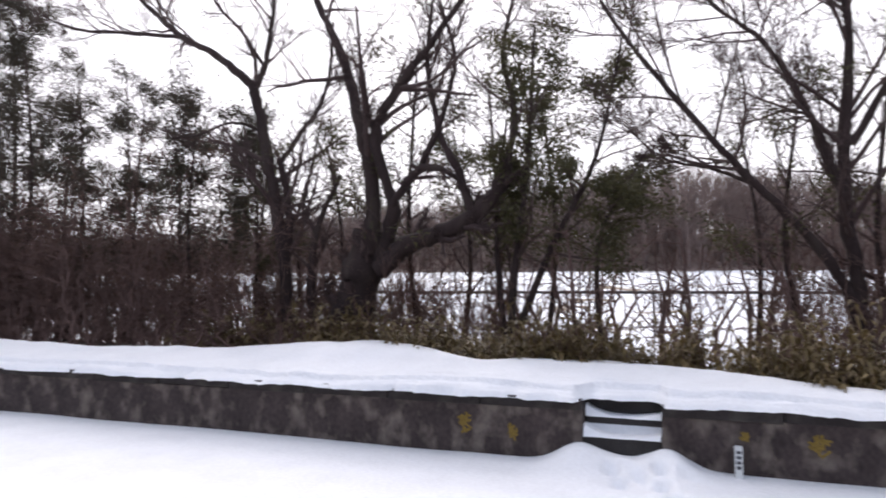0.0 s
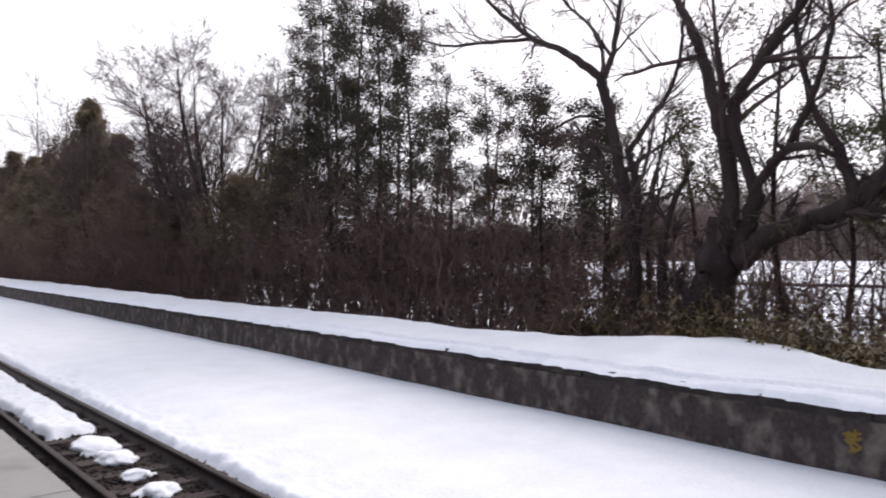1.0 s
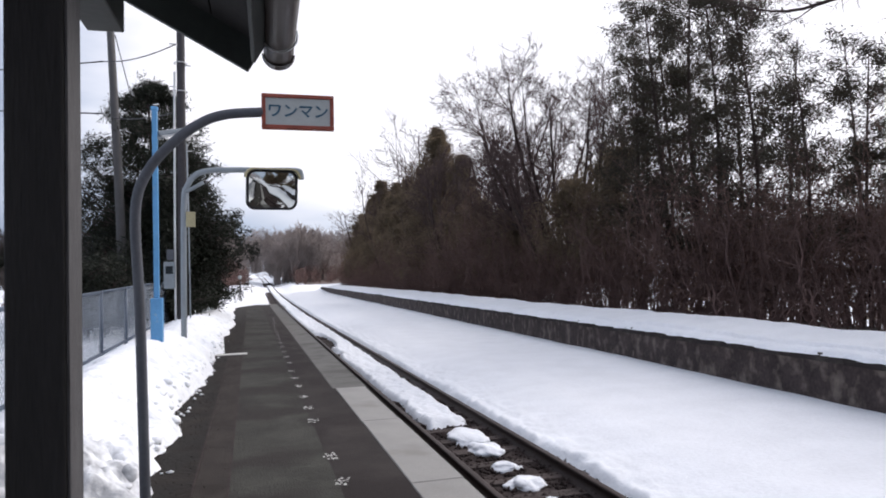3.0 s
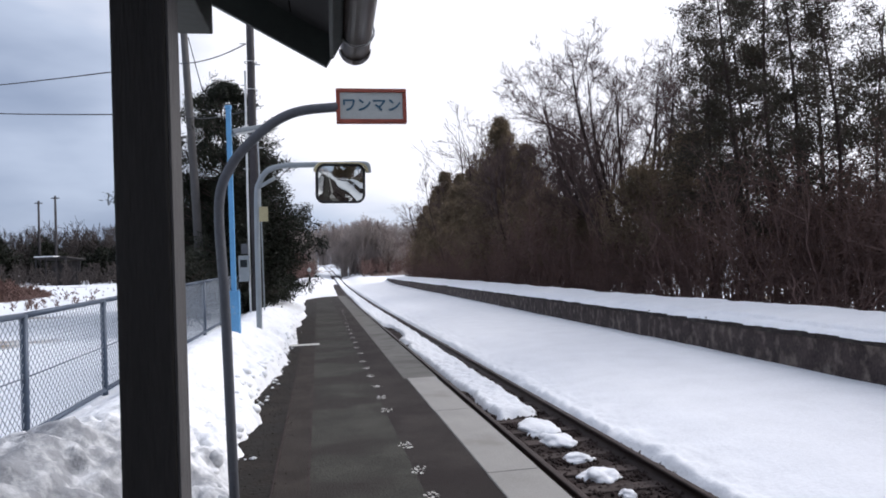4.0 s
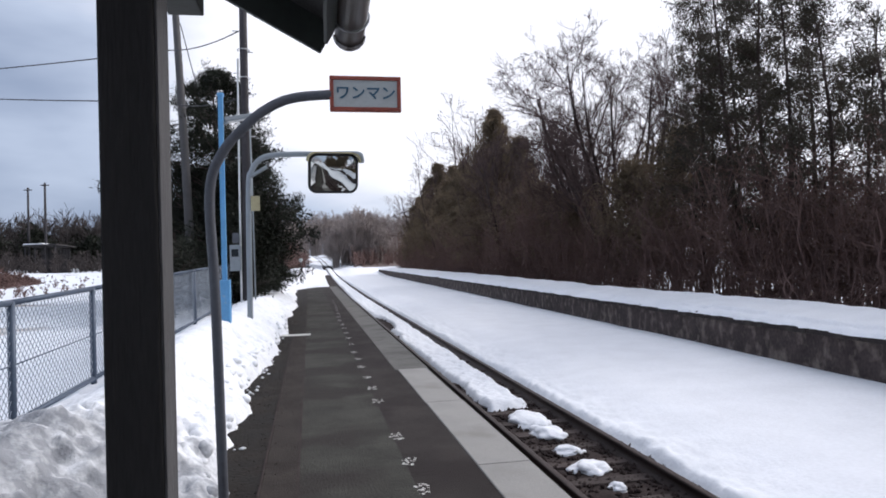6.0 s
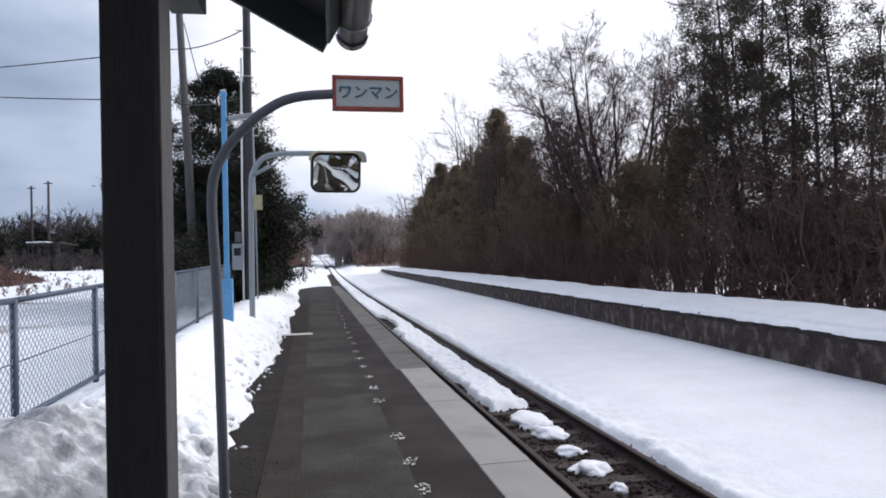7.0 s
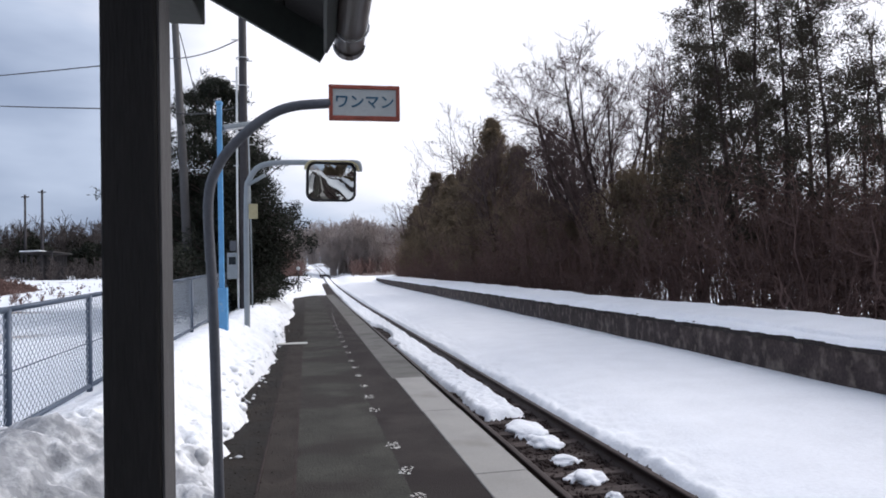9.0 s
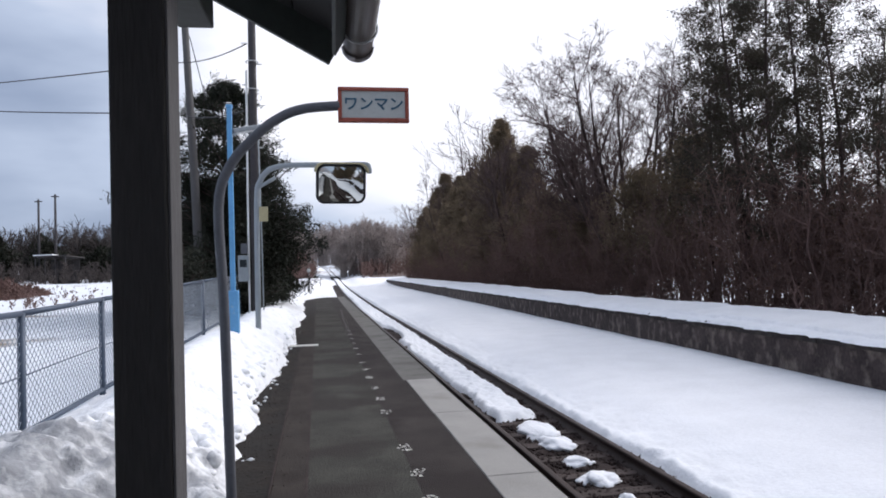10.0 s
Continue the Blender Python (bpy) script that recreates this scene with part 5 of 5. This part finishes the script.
# broad bare trees, fan-shaped
def fan_tree(label, at, height, width, n, lean=0.0):
    stems = []
    for k in range(n):
        a = (k + 0.5) / n * 2 - 1 + RNG.normal(0, 0.1)
        q = RNG.uniform(-0.58, 0.85) * width
        h = height * (1 - 0.35 * a * a) * RNG.uniform(0.88, 1.05)
        stems.append(([(0, 0.05 * k, -0.3), (q * 0.45, a * width * 0.50 + lean * 0.2, h * 0.34), (q * 0.85, a * width * 0.86 + lean * 0.6, h * 0.68), (q, a * width + lean, h * (1.0 - 0.18 * abs(q) / width))], RNG.uniform(0.11, 0.17), 0.03))
    return bare_tree(label, at, stems, (0.22, 0.5), (11, 7, 5, 4) if at[1] < 40 else (9, 6, 5), 0.13, 0.0085 if at[1] < 40 else 0.014, girth=1.0)


fan_tree("broad bare tree with fanned grey branches", (13.6, 29.5, 0), 10.4, 6.0, 11, -0.3)
fan_tree("broad bare tree with fanned fine twigs", (14.2, 37.0, 0), 11.0, 5.4, 10, 0.4)
fan_tree("bare tree with dark twigs among evergreens", (12.6, 46.5, 0), 9.5, 3.5, 7)
fan_tree("bare tree with dark twigs among evergreens", (12.6, 56.0, 0), 10.5, 4.0, 7)
fan_tree("bare tree with dark twigs among evergreens", (12.8, 76.0, 0), 12.0, 5.0, 7)
fan_tree("slender bare tree above dark evergreens", (14.5, 66.0, 0), 15.5, 6.0, 6)
fan_tree("slender bare tree at the end of the row", (14.0, 98.0, 0), 13.5, 7.0, 8)
for y, x, h, r in [(45.5, 13.4, 9.5, 2.6), (51.5, 13.2, 12.8, 3.5), (57.0, 13.6, 10.5, 3.0), (64.0, 13.2, 10.5, 3.0), (71.0, 13.5, 11.0, 3.2), (79.0, 13.2, 12.5, 3.0), (87.0, 13.4, 11.5, 3.2), (96.0, 13.2, 10.0, 3.2)]:
    dense_conifer("dense dark evergreen at the platform's edge", (x, y, 0), h, r, mat=ROW_GREEN, leaf=14 if y < 55 else 7, size=(0.30, 0.06) if y < 55 else (0.42, 0.09), group="trees along the old platform", taper=0.95)
for y, x, h, r in [(25.0, 13.6, 6.0, 2.2), (27.4, 13.0, 5.0, 2.0), (33.0, 13.0, 4.2, 1.9), (36.5, 13.0, 4.6, 2.0), (40.5, 13.1, 5.6, 2.2)]:
    dense_conifer("low dense brown-green evergreen bush", (x, y, 0), h, r, mat=ROW_GREEN, leaf=14, size=(0.2, 0.04), group="trees along the old platform", taper=0.6)

# undergrowth
brush = thicket("undergrowth", "tangled brown leafless undergrowth along the old platform", 3.2, 2.6, 2.6, 44, BRUSH, DEAD_LEAF, 2, bare=(6, 4), size=(0.07, 0.03))
brush.location = (12.2, 8.8, 0)
thin_brush = thicket("undergrowth", "sparse leafless brown scrub with bare stems", 3.2, 2.4, 2.6, 19, BRUSH, None, 0, bare=(7, 4), thick=1.5)
thin_brush.location = (13.0, 0.9, 0)
for y in (4.3, 6.4, -0.9, -2.2, -3.4, -4.4, -5.4, -8.5, 2.4, 8.2):
    copy_thing(thin_brush, pose(13.3 + RNG.normal(0, 0.4), y, 0, 0, 0, RNG.choice([0, 180]) + RNG.normal(0, 8)))
for y in np.concatenate([np.arange(11.0, 44, 2.7), np.arange(44, 104, 4.5)]):
    m = pose(12.3 + RNG.normal(0, 0.25), y + RNG.normal(0, 0.3), 0, 0, 0, RNG.choice([0, 180]) + RNG.normal(0, 10))
    ob = copy_thing(brush, m)
    s = RNG.uniform(0.9, 1.2) * (1.0 if y < 30 else 1.2)
    ob.scale = (s, s * 1.05, s * (RNG.uniform(1.0, 1.6) if y < 24 else RNG.uniform(0.6, 1.9)))
for y in np.concatenate([np.arange(8.8, 18, 2.0), np.arange(13.4, 22, 2.0)]):
    q = copy_thing(brush, pose(13.9 + RNG.normal(0, 0.6), y, 0, 0, 0, RNG.choice([0, 180]) + RNG.normal(0, 10)))
    q.scale = (1, 1.1, RNG.uniform(0.9, 1.4))
for y in np.arange(11, 46, 2.9):
    q = copy_thing(thin_brush, pose(12.0 + RNG.normal(0, 0.3), y, 0, 0, 0, RNG.choice([0, 180])))
    q.scale = (1, 1, RNG.uniform(0.9, 1.6))
for y in np.arange(7.5, 100, 2.6):
    q = copy_thing(thin_brush if y < 24 else brush, pose(10.9 + 0.5 * ease(20, 60, y) + RNG.normal(0, 0.15), y, 0, 0, 0, RNG.choice([0, 180])))
    q.scale = (0.6, 1.0, RNG.uniform(0.22, 0.42))
for x, y, s in ((13.3, 5.7, 0.75), (13.2, 7.3, 0.95), (12.7, 4.5, 0.75), (13.5, 3.5, 0.55), (13.3, -3.6, 0.7), (13.6, -4.9, 0.8), (14.4, -2.4, 0.9)):
    q = copy_thing(brush, pose(x, y, 0, 0, 0, 180))
    q.scale = (0.7, 0.6, s)
for y in np.arange(-40, -9, 4.0):
    copy_thing(brush, pose(12.4, y, 0, 0, 0, RNG.normal(0, 20)))


# bamboo grass at the back of the platform
def bamboo_grass(label, length, depth, height, n):
    V, Q = [], []
    base = np.stack([RNG.uniform(-depth / 2, depth / 2, n), RNG.uniform(-length / 2, length / 2, n), np.zeros(n)], 1)
    h = height * RNG.uniform(0.25, 1.0, n) * (0.35 + 1.1 * vnoise(base[:, 0] * 1.6, base[:, 1] * 1.6, 40))
    limbs = Limbs()
    P = base[:, None] + np.linspace(0, 1, 4)[None, :, None] * np.concatenate([RNG.normal(0, 0.2, (n, 2)) * h[:, None], h[:, None]], 1)[:, None]
    limbs.add(P, np.full((n, 4), 0.004), 3)
    ob = place("bamboo_grass", limbs.mesh("bamboo_grass"), BRUSH)
    tip = np.concatenate([P[:, -1], P[:, 2], P[:, 2], P[:, 1]])
    M = len(tip) * 3
    c = np.repeat(tip, 3, axis=0)
    d = RNG.normal(size=(M, 3)) * [1, 1, 0.45]
    d /= np.linalg.norm(d, axis=1, keepdims=True)
    w = np.cross(d, [0, 0, 1.0])
    w /= np.linalg.norm(w, axis=1, keepdims=True) + 1e-6
    L = RNG.uniform(0.12, 0.24, (M, 1))
    W = RNG.uniform(0.016, 0.03, (M, 1))
    mid_ = c + d * L * 0.5
    end = c + d * L - np.array([0, 0, 1.0]) * L * 0.35
    V = np.stack([c, mid_ + w * W, end, mid_ - w * W], 1).reshape(-1, 3)
    place("blades", raw_mesh("blades", V, np.arange(4 * M).reshape(-1, 4)), SASA, ob)
    return tagged(ob, label, "bamboo grass", kind="stuff")


sasa = bamboo_grass("yellow-green bamboo grass leaning over the snow", 2.6, 1.8, 0.75, 190)
sasa.location = (10.7, 0.9, 0.05)
for y, x in [(2.6, 10.75), (-1.2, 10.2), (-2.7, 9.75), (5.0, 11.7), (6.9, 11.7), (8.6, 11.7), (2.0, 11.6), (-4.6, 9.8), (-8.0, 10.4), (3.6, 11.0)]:
    q = copy_thing(sasa, pose(x + RNG.normal(0, 0.25), y, 0, 0, 0, RNG.choice([0, 180]) + RNG.normal(0, 12)))
    q.scale = (1, 1, RNG.uniform(0.75, 1.3))

# ---- evergreen by our platform ----
dense_conifer("large dark cedar behind the platform fence", (-3.3, 22.0, 0), 7.15, 2.5, "cedar_tree", CEDAR, 44, 0.9, (0.18, 0.032), "", 0.78, 14)
dense_conifer("dark rounded cedar behind the utility pole", (-2.5, 23.5, 0), 5.4, 1.65, "cedar_tree", CEDAR, 42, 0.9, (0.18, 0.032), "", 0.7, 20)
dense_conifer("dark cedar with ragged outline by the fence", (-2.75, 21.0, 0), 4.0, 1.5, "cedar_tree", CEDAR, 34, 0.4, (0.18, 0.035), "", 0.6)

for y in (16.8, 18.6, 20.4):
    dense_conifer("dark low hedge bush against the fence", (-3.55 - 0.02 * y, y, 0.1), 1.45, 0.85, "evergreen_bush", CEDAR, 20, 0.4, (0.14, 0.03), "bushes behind the fence", 0.4)
dense_conifer("dark low evergreen bush behind the fence", (-4.6, 24.0, 0), 3.4, 1.2, "evergreen_bush", CEDAR, 24, 0.4, (0.18, 0.035), "", 0.6)
dense_conifer("dark low evergreen bush behind the fence", (-4.4, 26.0, 0), 4.6, 1.6, "evergreen_bush", CEDAR, 20, 0.4, (0.18, 0.035), "", 0.6)

# ---- far things ----
guard = thing("guard_rail", "long low dark guard rail across snow field", "guard rail", (25.0, 0, 0))
pipe("rail", [(0, -30, 1.14), (0, 0, 1.09), (0, 40, 0.92)], 0.055, DARK_POLE, guard, sides=8)
for y in np.arange(-29, 40, 3.0):
    pipe("post", [(0, y, -0.8), (0, y, 1.08 - 0.004 * y)], 0.04, DARK_POLE, guard, sides=6)


def woods(name, label, spots, heights, mat=HAZY_WOOD, twig=0.03, bushy=(9, 2)):
    """Distant leafless woods, one sheet of many thin trees."""
    n = len(spots)
    limbs = Limbs()
    P = np.zeros((n, 4, 3))
    f = np.linspace(0, 1, 4)
    P[..., :2] = spots[:, None, :2] + RNG.normal(0, 0.04, (n, 4, 2)) * heights[:, None, None] * f[None, :, None]
    P[..., 2] = spots[:, 2:] - 0.3 + heights[:, None] * f
    R = (0.018 * heights)[:, None] * np.linspace(1, 0.25, 4)
    limbs.add(P, R, 4)
    A, B = sprout(P, R, bushy[0], (0.2, 1.0), (25, 60), (0.25, 0.5), 3, 0.15, 0.2, 0.5, 0.4, twig * 1.4)
    limbs.add(A, B, 3)
    A, B = sprout(A, B, bushy[1], (0.2, 1.0), (20, 60), (0.4, 0.9), 2, 0.2, 0.15, 0.6, 0.5, twig * 1.6)
    limbs.add(A, B, 3)
    return tagged(place(name, limbs.mesh(name), mat), label, "woods", kind="stuff")


n = 1900
sx = RNG.uniform(122, 168, n)
sy = RNG.uniform(-50, 190, n)
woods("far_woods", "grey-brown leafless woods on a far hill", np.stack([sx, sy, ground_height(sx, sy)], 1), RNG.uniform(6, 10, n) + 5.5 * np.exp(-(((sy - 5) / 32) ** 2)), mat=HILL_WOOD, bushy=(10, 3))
n = 600
sy = RNG.uniform(150, 215, n)
sx = RNG.uniform(-22, 36, n)
keep = np.abs(sx - track_x(sy) - 2.9) > 4.5
sx, sy = sx[keep], sy[keep]
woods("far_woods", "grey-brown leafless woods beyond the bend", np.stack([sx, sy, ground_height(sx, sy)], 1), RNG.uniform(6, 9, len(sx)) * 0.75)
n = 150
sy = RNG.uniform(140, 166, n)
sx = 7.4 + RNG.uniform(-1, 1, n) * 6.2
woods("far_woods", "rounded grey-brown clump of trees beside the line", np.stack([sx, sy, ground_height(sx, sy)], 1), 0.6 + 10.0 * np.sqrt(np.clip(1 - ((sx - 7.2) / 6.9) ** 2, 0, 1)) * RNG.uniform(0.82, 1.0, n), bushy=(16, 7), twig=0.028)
n = 650
sy = RNG.uniform(335, 390, n)
sx = RNG.uniform(-75, 60, n)
woods("far_woods", "leafless woods in haze-pale grey where the line climbs", np.stack([sx, sy, ground_height(sx, sy)], 1), RNG.uniform(14, 18, n) * (0.85 + 0.25 * vnoise(sx / 14, sy / 30, 79)), bushy=(10, 3), twig=0.08)
n = 500
sy = RNG.uniform(126, 150, n)
sx = RNG.uniform(-22, 36, n)
keep = np.abs(sx - track_x(sy) - 2.9) > 4
sx, sy = sx[keep], sy[keep]
woods("scrub", "grey-brown scrub below the woods at the bend", np.stack([sx, sy, ground_height(sx, sy)], 1), RNG.uniform(1.5, 3.6, len(sx)), mat=BRUSH)
n = 620
sx, sy = RNG.uniform(-95, -22, n), RNG.uniform(112, 150, n)
woods("far_woods", "dark woods behind the snowy fields", np.stack([sx, sy, ground_height(sx, sy)], 1), RNG.uniform(3.5, 8.0, n) * (0.9 + 0.5 * vnoise(sx / 12, sy / 12, 77)), mat=DARK_WOOD, twig=0.03, bushy=(11, 5))
n = 260
sx, sy = RNG.uniform(-56, -24, n), RNG.uniform(86, 110, n)
woods("scrub", "tangled dark brown scrub round the shed", np.stack([sx, sy, ground_height(sx, sy)], 1), RNG.uniform(1.0, 3.0, n), mat=DARK_WOOD, twig=0.03, bushy=(9, 3))
n = 420
sx, sy = RNG.uniform(-20, -3.5, n), RNG.uniform(48, 118, n)
keep = sx > -0.19 * sy
sx, sy, n = sx[keep], sy[keep], int(keep.sum())
woods("scrub", "brown scrub along the railway beyond the fence", np.stack([sx, sy, ground_height(sx, sy)], 1), RNG.uniform(1.2, 3.6, n), mat=BRUSH, twig=0.035)
n = 700
sy = RNG.uniform(30, 60, n)
sx = -sy * (0.30 + 0.22 * RNG.random(n) ** 0.7)
qx, qy = -19.4 + RNG.uniform(-1, 1, 1500) * 2.7, RNG.normal(42, 3.0, 1500)
woods("scrub", "mound of matted brown dead grass", np.stack([qx, qy, ground_height(qx, qy)], 1), RNG.uniform(0.5, 1.5, 1500) * np.exp(-(((qx + 19.8) / 2.6) ** 2) - ((qy - 42) / 7.5) ** 2), mat=BRUSH, twig=0.02, bushy=(5, 2))
woods("scrub", "low brown dead grass and scrub in the snow", np.stack([sx, sy, ground_height(sx, sy)], 1), RNG.uniform(0.15, 0.6, n) * (0.3 + vnoise(sx / 2.5, sy / 2.5, 78)), mat=BRUSH, twig=0.012, bushy=(5, 2))
for (x, y), h in (((-41, 104), 13.0), ((-37.3, 100), 13.2)):
    p = thing("utility_pole", "distant grey utility pole among the fields", "utility pole", (x, y, 0.8))
    pipe("shaft", [(0, 0, -0.5), (0, 0, h - 0.8)], [0.2, 0.14], DARK_POLE, p, sides=8)
    boxed("crossarm", (-0.5, 0.5, -0.06, 0.06, h - 1.2, h - 1.06), DARK_POLE, p)


def line_post(x, y, h):
    z = ground_height(np.float64(x - track_x(y)), np.float64(y)).item()
    p = thing("line_post", "thin white post beside the railway line", "marker post", (x, y, z), "white posts along the line")
    pipe("post", [(0, 0, -0.4), (0, 0, h * 0.7)], 0.0006 * y + 0.03, WORN_WHITE, p, sides=8)
    pipe("tip", [(0, 0, h * 0.7), (0, 0, h)], 0.0006 * y + 0.035, STROKE, p, "dark tip", sides=8)


for x, y, h in ((-2.75, 45.0, 1.0), (-5.6, 215.0, 2.6), (2.6, 215.0, 2.4)):
    line_post(x, y, h)
marker = thing("marker_post", "small round sign on a thin dark post", "marker post", (-1.45, 40.5, 0.25))
pipe("post", [(0, 0, -0.3), (0, 0, 1.22)], 0.03, DARK_POLE, marker, sides=8)
pipe("disc", [(0, -0.02, 1.25), (0, -0.045, 1.25)], 0.11, SIGN_WHITE, marker, sides=20)


def house(label, at, w, d, h, mat, turn):
    t = thing("house", label, "house", at)
    t.rotation_euler.z = radians(turn)
    boxed("wall", (-w / 2, w / 2, -d / 2, d / 2, -0.5, h), mat, t)
    bm = bmesh.new()
    e, r = 0.3, 0.12 * d
    A = [bm.verts.new(v) for v in ((-w / 2 - e, -d / 2 - e, h - 0.15), (w / 2 + e, -d / 2 - e, h - 0.15), (w / 2 + e, 0, h + r), (-w / 2 - e, 0, h + r), (-w / 2 - e, d / 2 + e, h - 0.15), (w / 2 + e, d / 2 + e, h - 0.15))]
    bm.faces.new((A[0], A[1], A[2], A[3]))
    bm.faces.new((A[3], A[2], A[5], A[4]))
    bmesh.ops.solidify(bm, geom=bm.faces[:], thickness=0.1)
    part("roof", bm, SNOW, t, "snow-covered roof")
    for k in range(3):
        x0 = -w / 2 + w * (0.15 + 0.27 * k)
        boxed("window", (x0, x0 + w * 0.16, -d / 2 - 0.04, -d / 2 + 0.02, h * 0.4, h * 0.75), DARK_GLASS, t)
    return t


def open_shed(label, at, w, d, h, turn):
    """A lean-to on posts, open in front, with a boarded back."""
    t = thing("shed", label, "shed", at)
    t.rotation_euler.z = radians(turn)
    for k in range(4):
        x0 = -w / 2 + k * w / 3
        boxed("post", (x0 - 0.07, x0 + 0.07, -d / 2, -d / 2 + 0.14, -0.6, h), DARK_POLE, t)
    for k in range(9):
        x0 = -w / 2 + k * w / 9
        boxed("back_board", (x0, x0 + w / 9 - 0.03, d / 2 - 0.05, d / 2, -0.6, h - 0.3 - 0.1 * (k % 2)), ROOF_DARK, t)
    roof = boxed("roof", (-w / 2 - 0.35, w / 2 + 0.35, -d / 2 - 0.4, d / 2 + 0.3, h, h + 0.14), ROOF_DARK, t, "thin dark roof", 0.02, Matrix.Rotation(radians(-4), 4, "X"))
    boxed("roof_snow", (-w / 2 - 0.3, w * 0.1, -d / 2 - 0.3, d / 2 + 0.2, h + 0.145, h + 0.32), SNOW, roof, "patch of snow", 0.06, Matrix.Rotation(radians(-4), 4, "X"))
    return t


open_shed("dark open-fronted shed on posts with snow patches", (-36.7, 99, 1.0), 4.4, 3.0, 3.5, -18)
house("low dark house with a snowy roof", (-28, 118, 0.9), 6, 4, 1.8, ROOF_DARK, -14)
for y, x, h, r in [(105, -30, 5.5, 2.4), (108, -34, 5, 2.6), (103, -46, 6.5, 3.0), (106, -41, 6, 2.8), (118, -46, 7.5, 3.0), (116, -38, 6.5, 2.8), (119, -32, 5.5, 2.6), (112, -52, 8, 3.0)]:
    dense_conifer("distant dark evergreen behind the fields", (x, y, 1.0), h, r, leaf=5, size=(0.5, 0.2))
# the line behind us, closed by more woods
n = 140
sx, sy = RNG.uniform(-45, 45, n), RNG.uniform(-95, -62, n)
woods("far_woods", "leafless woods behind the station", np.stack([sx, sy, ground_height(sx, sy)], 1), RNG.uniform(7, 11, n))
for x, y, h in [(-6, -14, 9), (-8, -22, 11), (-5.5, -30, 10), (-7, -40, 12), (13, -12, 9), (13.4, -19, 11), (12.8, -27, 10), (13.5, -36, 12)]:
    dense_conifer("dark evergreen beside the line behind us", (x, y, 0), h, 2.8, mat=ROW_GREEN, leaf=5, size=(0.5, 0.2))
for x, y in [(-17.5, 33), (-20, 34.5), (-23, 39), (-27, 42)]:
    q = copy_thing(thin_brush, pose(x, y, ground_height(np.float64(x), np.float64(y)).item(), 0, 0, RNG.uniform(0, 180)))
    q.scale = (1.2, 1.4, RNG.uniform(0.16, 0.28))
